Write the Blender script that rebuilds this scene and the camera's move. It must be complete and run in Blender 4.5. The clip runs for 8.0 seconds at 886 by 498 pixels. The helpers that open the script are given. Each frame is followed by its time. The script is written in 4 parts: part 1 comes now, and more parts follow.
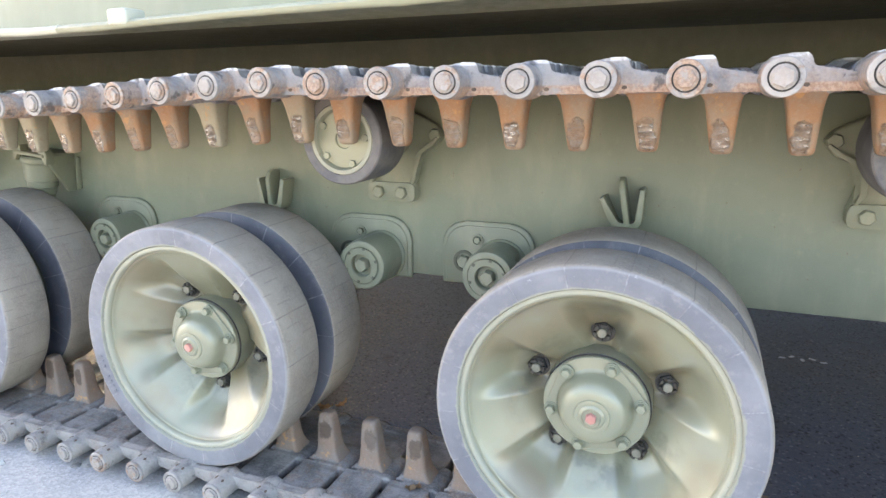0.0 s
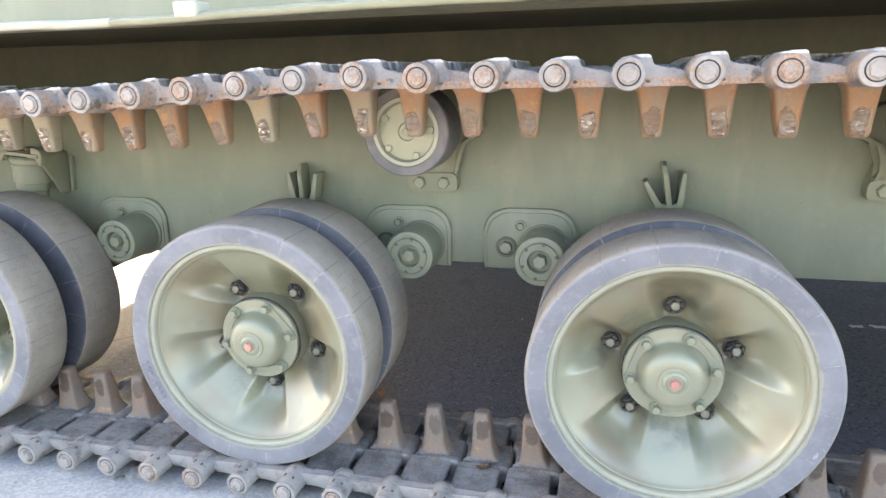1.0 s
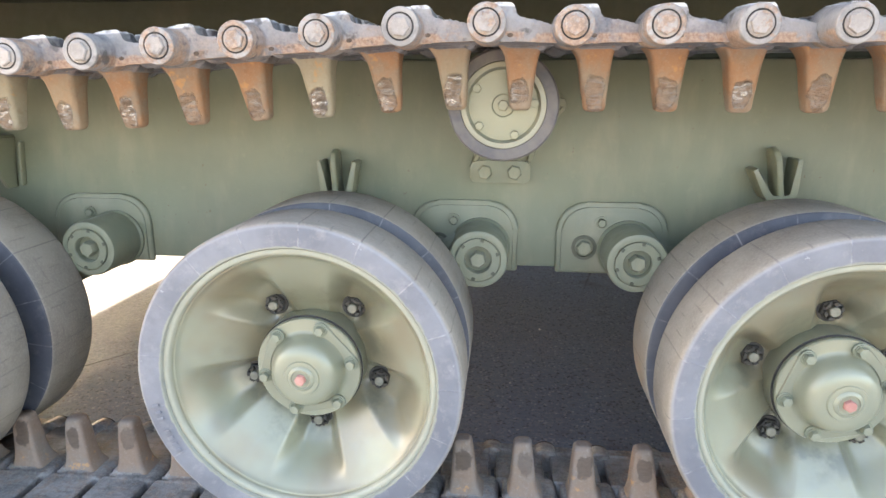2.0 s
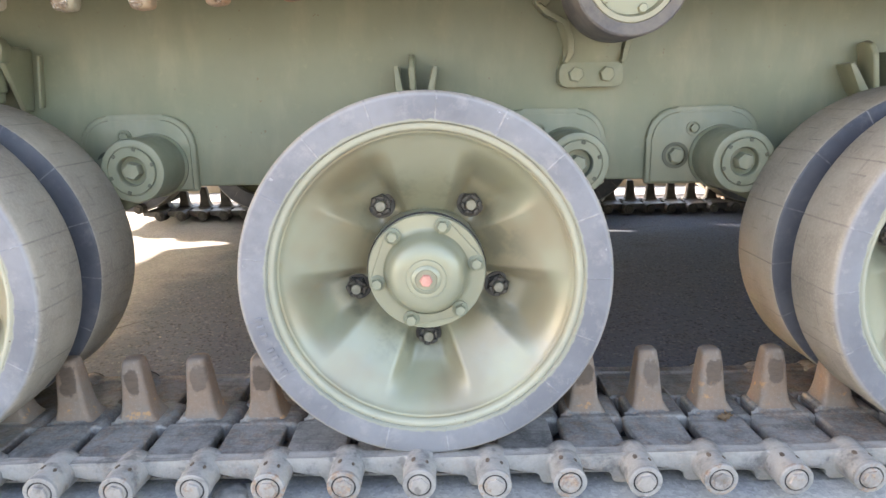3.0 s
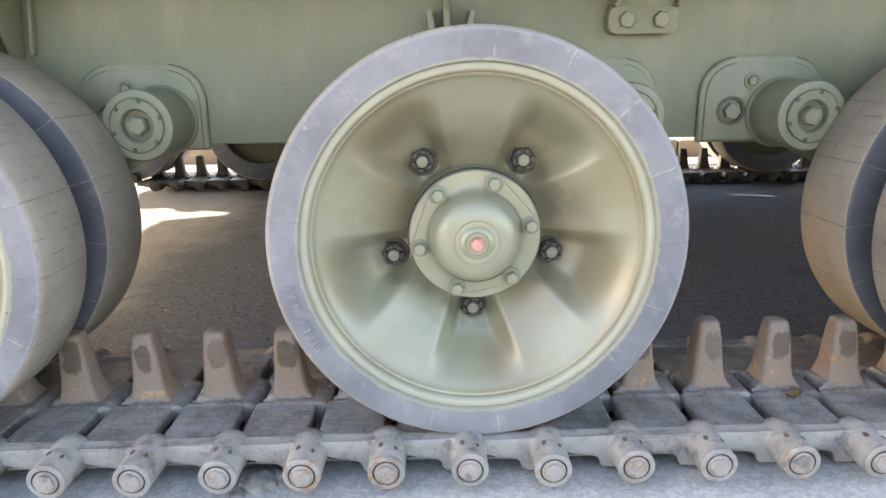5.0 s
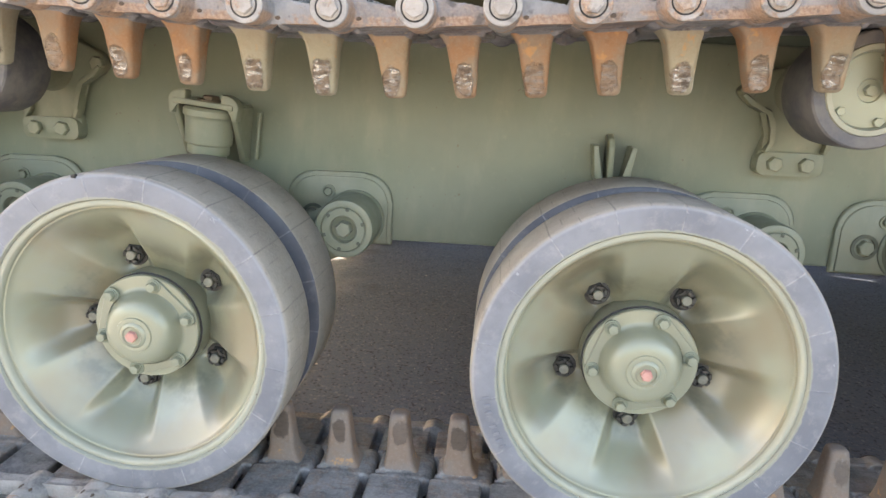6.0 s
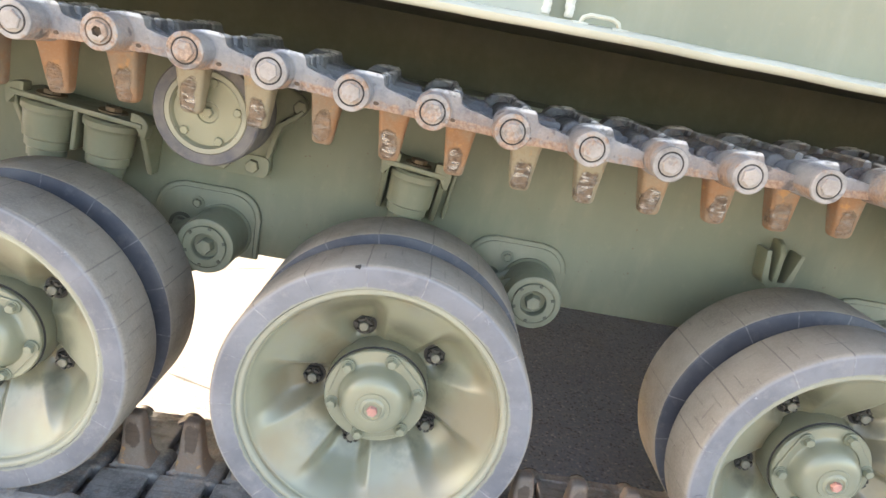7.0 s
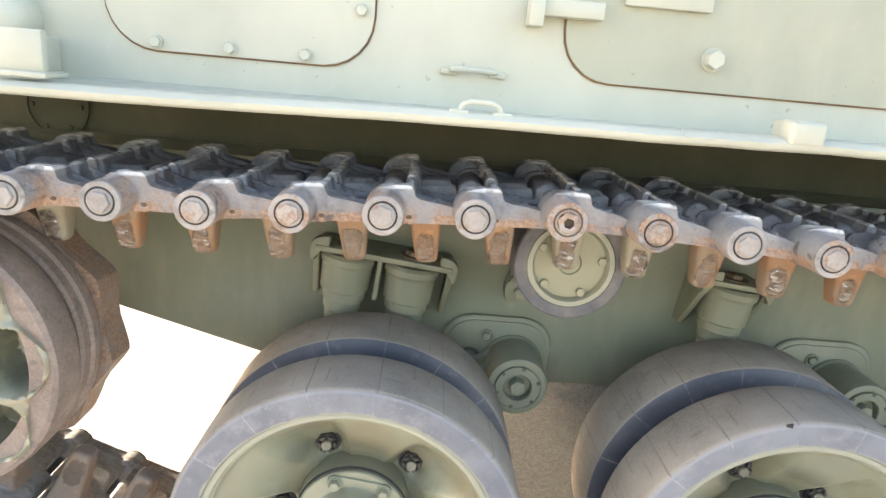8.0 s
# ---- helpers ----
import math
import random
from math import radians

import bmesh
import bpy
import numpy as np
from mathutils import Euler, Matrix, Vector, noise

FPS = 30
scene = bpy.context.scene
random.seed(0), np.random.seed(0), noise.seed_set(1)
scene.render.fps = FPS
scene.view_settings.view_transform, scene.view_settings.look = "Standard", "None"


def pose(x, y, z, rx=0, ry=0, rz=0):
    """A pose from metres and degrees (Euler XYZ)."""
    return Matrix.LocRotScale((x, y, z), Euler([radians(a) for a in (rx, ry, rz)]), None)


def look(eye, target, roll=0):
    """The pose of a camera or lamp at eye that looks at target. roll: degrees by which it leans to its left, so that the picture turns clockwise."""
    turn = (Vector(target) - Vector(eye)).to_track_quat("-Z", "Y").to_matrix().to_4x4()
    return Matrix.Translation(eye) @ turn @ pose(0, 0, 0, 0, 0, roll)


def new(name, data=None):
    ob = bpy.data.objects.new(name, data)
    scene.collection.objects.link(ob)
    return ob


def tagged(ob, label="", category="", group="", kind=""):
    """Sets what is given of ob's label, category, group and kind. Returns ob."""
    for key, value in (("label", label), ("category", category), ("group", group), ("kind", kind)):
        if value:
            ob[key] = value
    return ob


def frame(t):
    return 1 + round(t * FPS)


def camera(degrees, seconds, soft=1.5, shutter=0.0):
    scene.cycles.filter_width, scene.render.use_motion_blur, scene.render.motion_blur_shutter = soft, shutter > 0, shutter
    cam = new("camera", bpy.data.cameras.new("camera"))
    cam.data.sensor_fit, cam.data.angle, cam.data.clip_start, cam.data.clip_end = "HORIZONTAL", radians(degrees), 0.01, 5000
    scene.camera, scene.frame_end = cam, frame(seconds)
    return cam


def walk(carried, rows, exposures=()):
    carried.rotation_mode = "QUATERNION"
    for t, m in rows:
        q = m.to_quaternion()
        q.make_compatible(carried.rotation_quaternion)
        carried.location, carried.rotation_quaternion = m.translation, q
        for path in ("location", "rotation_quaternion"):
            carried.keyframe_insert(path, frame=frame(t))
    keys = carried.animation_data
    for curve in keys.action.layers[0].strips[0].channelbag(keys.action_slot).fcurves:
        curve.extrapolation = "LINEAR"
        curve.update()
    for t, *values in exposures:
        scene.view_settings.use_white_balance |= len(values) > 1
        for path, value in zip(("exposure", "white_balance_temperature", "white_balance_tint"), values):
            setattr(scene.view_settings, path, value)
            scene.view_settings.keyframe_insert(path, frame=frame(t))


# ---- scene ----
cam = camera(70.1, 8.0)
PATH = [
    (0, (1.095, -1.073, 0.951), (0.364, 0.723, 0.46), -0.7),
    (0.2, (1.022, -1.114, 0.953), (0.258, 0.68, 0.509), -1.7),
    (0.5, (0.913, -1.189, 0.962), (0.222, 0.628, 0.493), -2.0),
    (0.7, (0.847, -1.229, 0.971), (0.255, 0.621, 0.494), -1.7),
    (1, (0.78, -1.222, 0.964), (0.313, 0.65, 0.437), -1.2),
    (1.2, (0.717, -1.189, 0.946), (0.312, 0.703, 0.439), -0.6),
    (1.5, (0.591, -1.113, 0.905), (0.264, 0.774, 0.328), -1.3),
    (1.7, (0.498, -1.062, 0.898), (0.213, 0.842, 0.356), -0.3),
    (2.8, (0.081, -0.995, 0.719), (0.102, 0.945, 0.234), -2.1),
    (3, (0.023, -0.984, 0.649), (0.033, 0.961, 0.181), -0.9),
    (3.2, (-0.024, -0.97, 0.612), (-0.03, 0.99, 0.211), -0.2),
    (3.5, (-0.054, -0.964, 0.593), (-0.024, 0.997, 0.202), -3.6),
    (3.8, (-0.063, -0.971, 0.598), (-0.026, 0.996, 0.239), -3.5),
    (4, (-0.064, -0.875, 0.577), (-0.022, 1.093, 0.223), -2.7),
    (4.2, (-0.05, -0.748, 0.567), (-0.029, 1.208, 0.155), -2.5),
    (5.3, (-0.096, -0.972, 0.659), (-0.065, 0.952, 0.112), 0.4),
    (5.5, (-0.138, -1.017, 0.714), (-0.138, 0.909, 0.176), 1.5),
    (6, (-0.278, -1.016, 0.815), (-0.426, 0.918, 0.327), 2.5),
    (6.2, (-0.369, -1.005, 0.848), (-0.534, 0.912, 0.303), 5.3),
    (6.5, (-0.528, -1.009, 0.91), (-0.663, 0.886, 0.287), 8.2),
    (6.8, (-0.732, -1.022, 0.994), (-0.775, 0.887, 0.399), 11.1),
    (7, (-0.883, -1.038, 1.03), (-0.799, 0.866, 0.424), 10.7),
    (7.2, (-1.028, -1.043, 1.071), (-0.897, 0.867, 0.494), 10.1),
    (7.5, (-1.217, -1.016, 1.09), (-1.109, 0.911, 0.566), 7.2),
    (7.7, (-1.356, -0.975, 1.091), (-1.23, 0.948, 0.555), 7.0),
    (8, (-1.575, -0.9, 1.138), (-1.507, 1.025, 0.6), 5.1),
]
walk(cam, [(t, look(eye, target, roll)) for t, eye, target, roll in PATH],
     [(0, 3.12, 7250, 18), (1.0, 3.11, 7350, 18), (3.0, 3.03, 7600, 18), (4.0, 2.92, 7700, 18), (5.5, 2.91, 7700, 18), (6.5, 2.85, 7700, 17), (7, 2.78, 7700, 17), (8, 2.70, 7650, 16)])

# ---------------------------------------------------------------- light
SUN_UP, SUN_AZ = 21.8, 20.0          # degrees above the ground; degrees from -x towards +y
world = bpy.data.worlds.new("sky")
scene.world = world
world.use_nodes = True
wn = world.node_tree.nodes
sky = wn.new("ShaderNodeTexSky")
sky.sky_type = "NISHITA"
sky.sun_disc = False
sky.sun_elevation = radians(SUN_UP)
sky.sun_rotation = radians(270 + SUN_AZ)
sky.air_density, sky.dust_density, sky.ozone_density = 1.0, 1.6, 1.0
world.node_tree.links.new(sky.outputs[0], wn["Background"].inputs[0])
wn["Background"].inputs[1].default_value = 0.15
sun_dir = Vector((-math.cos(radians(SUN_AZ)) * math.cos(radians(SUN_UP)), math.sin(radians(SUN_AZ)) * math.cos(radians(SUN_UP)), math.sin(radians(SUN_UP))))
lamp = bpy.data.lights.new("sun", "SUN")
lamp.energy, lamp.angle, lamp.color = 4.1, radians(0.53), (1.0, 0.94, 0.84)
new("sun", lamp).matrix_world = look(sun_dir * 30, (0, 0, 0))


# ---------------------------------------------------------------- materials
class Nodes:
    """A short hand for a node material: one Principled shader and the textures that feed it."""

    def __init__(self, name):
        self.mat = bpy.data.materials.new(name)
        self.mat.use_nodes = True
        self.tree = self.mat.node_tree
        self.bsdf = self.tree.nodes["Principled BSDF"]
        self.coords = self.tree.nodes.new("ShaderNodeTexCoord")
        self.random = self.tree.nodes.new("ShaderNodeObjectInfo").outputs["Random"]

    def link(self, a, b):
        self.tree.links.new(a, b)

    def put(self, socket, value):
        if isinstance(value, bpy.types.NodeSocket):
            self.link(value, socket)
        else:
            socket.default_value = value

    def math(self, op, a, b=0.0, clamp=False):
        n = self.tree.nodes.new("ShaderNodeMath")
        n.operation, n.use_clamp = op, clamp
        self.put(n.inputs[0], a)
        self.put(n.inputs[1], b)
        return n.outputs[0]

    def spread(self, value, a, b, c=0.0, d=1.0):
        n = self.tree.nodes.new("ShaderNodeMapRange")
        n.interpolation_type = "SMOOTHSTEP"
        self.put(n.inputs[0], value)
        for i, v in enumerate((a, b, c, d)):
            n.inputs[i + 1].default_value = v
        return n.outputs[0]

    def noise(self, scale, detail=6.0, rough=0.6, stretch=None, shift=False, space="Object"):
        n = self.tree.nodes.new("ShaderNodeTexNoise")
        n.inputs["Scale"].default_value, n.inputs["Detail"].default_value, n.inputs["Roughness"].default_value = scale, detail, rough
        vec = self.coords.outputs[space]
        if stretch or shift:
            m = self.tree.nodes.new("ShaderNodeMapping")
            self.link(vec, m.inputs[0])
            m.inputs["Scale"].default_value = stretch or (1, 1, 1)
            if shift:
                self.link(self.math("MULTIPLY", self.random, 37.0), m.inputs["Location"])
            vec = m.outputs[0]
        self.link(vec, n.inputs["Vector"])
        return n.outputs["Fac"]

    def cells(self, scale, feature="F1", space="Object"):
        n = self.tree.nodes.new("ShaderNodeTexVoronoi")
        n.feature = feature
        n.inputs["Scale"].default_value = scale
        self.link(self.coords.outputs[space], n.inputs["Vector"])
        return n.outputs[0], (n.outputs["Color"] if feature == "F1" else None)

    def axes(self):
        n = self.tree.nodes.new("ShaderNodeSeparateXYZ")
        self.link(self.coords.outputs["Object"], n.inputs[0])
        return n.outputs

    def mix(self, fac, a, b, blend="MIX"):
        n = self.tree.nodes.new("ShaderNodeMix")
        n.data_type, n.blend_type = "RGBA", blend
        self.put(n.inputs[0], fac)
        for i, v in ((6, a), (7, b)):
            self.put(n.inputs[i], v if isinstance(v, bpy.types.NodeSocket) else (*v, 1.0))
        return n.outputs[2]

    def bump(self, height, strength=0.3, distance=0.002, under=None):
        n = self.tree.nodes.new("ShaderNodeBump")
        n.inputs["Strength"].default_value, n.inputs["Distance"].default_value = strength, distance
        self.link(height, n.inputs["Height"])
        if under is not None:
            self.link(under, n.inputs["Normal"])
        return n.outputs[0]

    def done(self, colour, rough=0.6, metal=0.0, normal=None, spec=0.5):
        self.put(self.bsdf.inputs["Base Color"], colour if isinstance(colour, bpy.types.NodeSocket) else (*colour, 1.0))
        self.put(self.bsdf.inputs["Roughness"], rough)
        self.put(self.bsdf.inputs["Metallic"], metal)
        self.bsdf.inputs["Specular IOR Level"].default_value = spec
        if normal is not None:
            self.link(normal, self.bsdf.inputs["Normal"])
        return self.mat


def paint(name, base, dust=(0.42, 0.38, 0.29), dusty=0.35, rough=0.42, chips=0.5, coat=0.0, stain=0.0, metal=0.0):
    """Brushed-on military paint: uneven coats, dust film, runs of dirt, small rusty chips."""
    n = Nodes(name)
    big, fine = n.noise(2.3, 5, 0.6), n.noise(38, 6, 0.65)
    c = n.mix(n.spread(big, 0.3, 0.7), tuple(v * 0.88 for v in base), tuple(v * 1.10 for v in base))
    streak = n.noise(7, 5, 0.6, stretch=(1.6, 1.6, 0.5))
    c = n.mix(n.math("MULTIPLY", n.spread(streak, 0.45, 0.75), dusty), c, dust)
    c = n.mix(n.math("MULTIPLY", n.spread(fine, 0.55, 0.8), dusty * 0.6), c, tuple(v * 1.1 for v in dust))
    if stain:
        run = n.noise(5.5, 3, 0.5, shift=True)
        c = n.mix(n.math("MULTIPLY", n.spread(run, 0.44, 0.64), stain), c, (0.19, 0.135, 0.075))
        wash = n.noise(8, 4, 0.6, shift=True)
        c = n.mix(n.math("MULTIPLY", n.spread(wash, 0.50, 0.70), stain * 0.6), c, (0.20, 0.225, 0.205))
        # oily grime round the nuts
        x, y, z = n.axes()
        rad = n.math("SQRT", n.math("ADD", n.math("MULTIPLY", x, x), n.math("MULTIPLY", z, z)))
        grime = n.math("MULTIPLY", n.spread(n.math("ABSOLUTE", n.math("SUBTRACT", rad, 0.138)), 0.055, 0.005), n.spread(n.noise(13, 4, 0.6, shift=True), 0.46, 0.64))
        c = n.mix(n.math("MULTIPLY", grime, 0.6), c, (0.075, 0.078, 0.055))
    chip = n.spread(n.math("ADD", n.noise(75, 3, 0.5), n.math("MULTIPLY", big, 0.12)), 0.79, 0.81)
    c = n.mix(n.math("MULTIPLY", chip, chips), c, (0.13, 0.075, 0.045))
    r = n.spread(fine, 0.2, 0.8, rough - 0.08, rough + (0.2 if not coat else 0.08))
    b = n.bump(n.noise(130, 4, 0.6), 0.12 if not coat else 0.04, 0.001)
    b = n.bump(n.noise(11, 3, 0.5), 0.14, 0.004, b)
    if coat:
        n.bsdf.inputs["Coat Weight"].default_value = coat
        n.bsdf.inputs["Coat Roughness"].default_value = 0.31
    return n.done(c, r, metal, b)


def track_steel(name, rusty, dusty, dark=(0.10, 0.103, 0.115), light=(0.27, 0.262, 0.262), under=0.0, tread=0.0, film=0.0):
    """Cast steel of the links: blue-grey scale, dust, rust patches, rubbed where it meets ground or tyre."""
    n = Nodes(name)
    x, y, z = n.axes()
    big, mid, fine = n.noise(14, 5, 0.65, shift=True), n.noise(45, 6, 0.7, shift=True), n.noise(190, 4, 0.7)
    c = n.mix(n.spread(big, 0.32, 0.68), dark, light)
    c = n.mix(n.math("MULTIPLY", n.spread(fine, 0.4, 0.7), dusty), c, (0.44, 0.42, 0.40))
    rust = n.mix(n.spread(fine, 0.35, 0.7), (0.20, 0.105, 0.058), (0.40, 0.235, 0.135))
    c = n.mix(n.math("MULTIPLY", n.spread(n.math("ADD", mid, n.math("MULTIPLY", n.math("SUBTRACT", n.random, 0.5), 0.22)), 0.50, 0.64), rusty), c, rust)
    if film:
        # pale road dust caked on the outer web and the bosses
        caked = n.math("MULTIPLY", n.spread(y, -0.140, -0.156), n.spread(n.noise(20, 5, 0.6, shift=True), 0.30, 0.55))
        c = n.mix(n.math("MULTIPLY", caked, film), c, (0.42, 0.385, 0.345))
    if under:
        # rust along the rim of the running plate and over some pin bosses
        ledge = n.math("MULTIPLY", n.spread(z, 0.004, 0.010), n.spread(y, -0.135, -0.150))
        boss = n.math("MULTIPLY", n.spread(y, -0.166, -0.182), n.spread(n.random, 0.15, 0.6))
        where = n.math("MAXIMUM", ledge, n.math("MULTIPLY", boss, 0.75))
        c = n.mix(n.math("MULTIPLY", n.math("MULTIPLY", where, n.spread(n.noise(22, 5, 0.65, shift=True), 0.38, 0.54)), under), c, n.mix(n.spread(fine, 0.35, 0.65), (0.30, 0.165, 0.095), (0.45, 0.29, 0.19)))
    if tread:
        rubbed = n.math("MULTIPLY", n.spread(z, -0.0260, -0.0300), n.spread(mid, 0.34, 0.56))
        c = n.mix(n.math("MULTIPLY", rubbed, tread), c, (0.68, 0.66, 0.64))
    lines = n.noise(60, 4, 0.6, stretch=(0.12, 1.0, 1.0), shift=True)
    c = n.mix(n.math("MULTIPLY", n.math("MULTIPLY", n.spread(lines, 0.54, 0.68), n.spread(z, 0.012, 0.017)), 0.4), c, (0.085, 0.075, 0.07))
    c = n.mix(n.math("MULTIPLY", n.spread(n.noise(30, 4, 0.6, shift=True), 0.58, 0.68), 0.75 if under else 0.5), c, (0.07, 0.062, 0.06))
    b = n.bump(fine, 0.4, 0.0014)
    b = n.bump(mid, 0.7 if under else 0.5, 0.004, b)
    return n.done(c, n.spread(mid, 0.2, 0.8, 0.42, 0.75), n.spread(big, 0.4, 0.8, 0.0, 0.3), b)


def horn_steel(name, base, rust, rusty, patch, shine, olive=0.0):
    """Guide horn: scale and rust, with a patch smeared by the tyres near the tip."""
    n = Nodes(name)
    x, y, z = n.axes()
    big, mid, fine = n.noise(16, 5, 0.65, shift=True), n.noise(60, 6, 0.7, shift=True), n.noise(170, 5, 0.75)
    c = n.mix(n.math("MULTIPLY", n.spread(big, 0.35, 0.62), rusty), base, rust)
    if olive:
        c = n.mix(n.math("MULTIPLY", n.spread(n.random, 0.62, 0.75), n.spread(mid, 0.3, 0.5, 0.55, olive)), c, (0.30, 0.285, 0.215))
    c = n.mix(n.math("MULTIPLY", n.spread(mid, 0.50, 0.75), 0.4), c, tuple(v * 0.6 for v in rust))
    c = n.mix(n.math("MULTIPLY", n.spread(fine, 0.5, 0.75), 0.2), c, (0.5, 0.44, 0.38))
    dx = n.math("ABSOLUTE", n.math("ADD", x, n.math("ADD", 0.0560, n.math("MULTIPLY", n.math("SUBTRACT", n.noise(28, 3, 0.5, shift=True), 0.5), 0.026))))
    dz = n.math("ABSOLUTE", n.math("SUBTRACT", z, n.math("ADD", 0.096, n.math("MULTIPLY", n.math("SUBTRACT", big, 0.5), 0.06))))
    far = n.math("ADD", n.math("POWER", n.math("DIVIDE", dx, 0.0155), 3.0), n.math("POWER", n.math("DIVIDE", dz, 0.027), 3.0))
    worn = n.spread(n.math("ADD", far, n.math("MULTIPLY", n.math("SUBTRACT", fine, 0.5), 1.1)), 1.35, 0.60)
    smear = n.noise(110, 5, 0.65, stretch=(0.45, 1.0, 1.3), shift=True)
    bare = n.math("MULTIPLY", n.spread(smear, 0.48, 0.62), n.spread(n.random, 0.1, 0.6, 0.45, 1.0))
    inside = n.mix(n.spread(mid, 0.36, 0.62), (0.060, 0.042, 0.031), (0.200, 0.140, 0.100)) if shine > 0.4 else n.mix(n.spread(smear, 0.36, 0.62), tuple(v * 0.7 for v in patch), patch)
    if shine > 0.4:
        inside = n.mix(bare, inside, patch)
    c = n.mix(n.math("MULTIPLY", worn, n.spread(n.random, 0.0, 0.9, 0.62, 0.94)), c, inside)
    spot = n.math("MULTIPLY", n.spread(n.noise(38, 4, 0.6, shift=True), 0.60, 0.70), n.spread(z, 0.085, 0.06))
    c = n.mix(n.math("MULTIPLY", spot, 0.6), c, (0.50, 0.255, 0.09))
    b = n.bump(fine, 0.35, 0.0014)
    b = n.bump(n.math("MULTIPLY", worn, smear), 0.9 if shine > 0.4 else 0.2, 0.006, b)
    return n.done(c, n.math("SUBTRACT", 0.72, n.math("MULTIPLY", worn, shine * 0.55)), n.math("MULTIPLY", n.math("MULTIPLY", worn, bare), shine), b)


def rubber(name, shaded=False):
    """Solid tyre: blue-grey dusty rubber with mould lines across the sidewall and a worn, cracked tread; shade painted
    dark inside the groove.
    """
    n = Nodes(name)
    x, y, z = n.axes()
    turn = n.math("DIVIDE", n.math("ARCTAN2", z, x), 2 * math.pi)
    rad = n.math("SQRT", n.math("ADD", n.math("MULTIPLY", x, x), n.math("MULTIPLY", z, z)))
    tread = n.spread(rad, 0.2945, 0.2985)
    step = n.math("FRACT", n.math("MULTIPLY", n.math("ADD", turn, 1.0), 17.0))
    seam = n.spread(n.math("ABSOLUTE", n.math("SUBTRACT", step, 0.5)), 0.020, 0.004)
    big, mid, fine = n.noise(7, 5, 0.6, shift=True), n.noise(32, 6, 0.7, shift=True), n.noise(210, 4, 0.7)
    side = n.mix(n.spread(big, 0.3, 0.7), (0.132, 0.136, 0.153), (0.200, 0.204, 0.222))
    if shaded:
        # rubber colour lowered to hold the shade between the twin tyres
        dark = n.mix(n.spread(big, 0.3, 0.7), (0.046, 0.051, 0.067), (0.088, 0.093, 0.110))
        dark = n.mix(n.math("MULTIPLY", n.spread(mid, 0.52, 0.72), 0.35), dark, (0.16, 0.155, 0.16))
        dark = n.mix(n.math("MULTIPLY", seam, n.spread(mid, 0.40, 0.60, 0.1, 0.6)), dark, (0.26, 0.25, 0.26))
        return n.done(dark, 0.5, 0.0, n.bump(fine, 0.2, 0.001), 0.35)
    side = n.mix(n.math("MULTIPLY", n.spread(mid, 0.5, 0.7), 0.4), side, (0.30, 0.285, 0.28))
    scuff = n.noise(26, 6, 0.75, shift=True)
    side = n.mix(n.math("MULTIPLY", n.math("MULTIPLY", n.spread(scuff, 0.62, 0.70), n.spread(rad, 0.272, 0.285)), 0.7), side, (0.5, 0.49, 0.5))
    side = n.mix(n.math("MULTIPLY", seam, n.spread(mid, 0.42, 0.64, 0.0, 0.40)), side, (0.42, 0.41, 0.40))
    side = n.mix(n.math("MULTIPLY", n.spread(rad, 0.2905, 0.2945), 0.35), side, (0.34, 0.325, 0.315))
    # paint smeared from the rim, and blotches of dust
    smear = n.spread(n.math("ADD", rad, n.math("MULTIPLY", n.math("SUBTRACT", n.noise(45, 4, 0.6, shift=True), 0.5), 0.012)), 0.2590, 0.2560)
    side = n.mix(n.math("MULTIPLY", smear, 0.75), side, (0.27, 0.272, 0.205))
    side = n.mix(n.math("MULTIPLY", n.spread(n.noise(13, 6, 0.7, shift=True), 0.52, 0.68), 0.35), side, (0.115, 0.118, 0.135))
    top = n.mix(n.spread(big, 0.3, 0.7), (0.200, 0.178, 0.152), (0.300, 0.268, 0.226))
    top = n.mix(n.math("MULTIPLY", n.spread(fine, 0.4, 0.7), 0.35), top, (0.37, 0.33, 0.285))
    row = n.math("FLOOR", n.math("MULTIPLY", n.math("ADD", y, 1.0), 22.0))
    brick = n.math("FRACT", n.math("ADD", n.math("MULTIPLY", n.math("ADD", turn, 1.0), 34.0), n.math("MULTIPLY", row, 0.5)))
    wobble = n.math("MULTIPLY", n.math("SUBTRACT", mid, 0.5), 0.12)
    cut = n.spread(n.math("ABSOLUTE", n.math("ADD", n.math("SUBTRACT", brick, 0.5), wobble)), 0.042, 0.006)
    across = n.math("FRACT", n.math("MULTIPLY", n.math("ADD", y, 1.0), 22.0))
    cut = n.math("MULTIPLY", cut, n.spread(n.noise(11, 4, 0.6, shift=True), 0.46, 0.56))
    ring = n.spread(n.math("ABSOLUTE", n.math("ADD", n.math("SUBTRACT", across, 0.5), wobble)), 0.06, 0.012)
    cut = n.math("MAXIMUM", cut, n.math("MULTIPLY", ring, n.spread(n.noise(15, 4, 0.6), 0.54, 0.62)))
    top = n.mix(n.math("MULTIPLY", cut, 0.24), top, (0.10, 0.088, 0.082))
    top = n.mix(n.math("MULTIPLY", seam, n.spread(big, 0.4, 0.6, 0.15, 0.5)), top, (0.12, 0.105, 0.098))
    b = n.bump(fine, 0.2, 0.001)
    b = n.bump(n.math("SUBTRACT", n.math("MULTIPLY", seam, 0.6), n.math("MULTIPLY", n.math("MULTIPLY", cut, tread), 1.0)), 0.5, 0.002, b)
    return n.done(n.mix(tread, side, top), n.spread(mid, 0.2, 0.8, 0.55, 0.8), 0.0, b, 0.35)


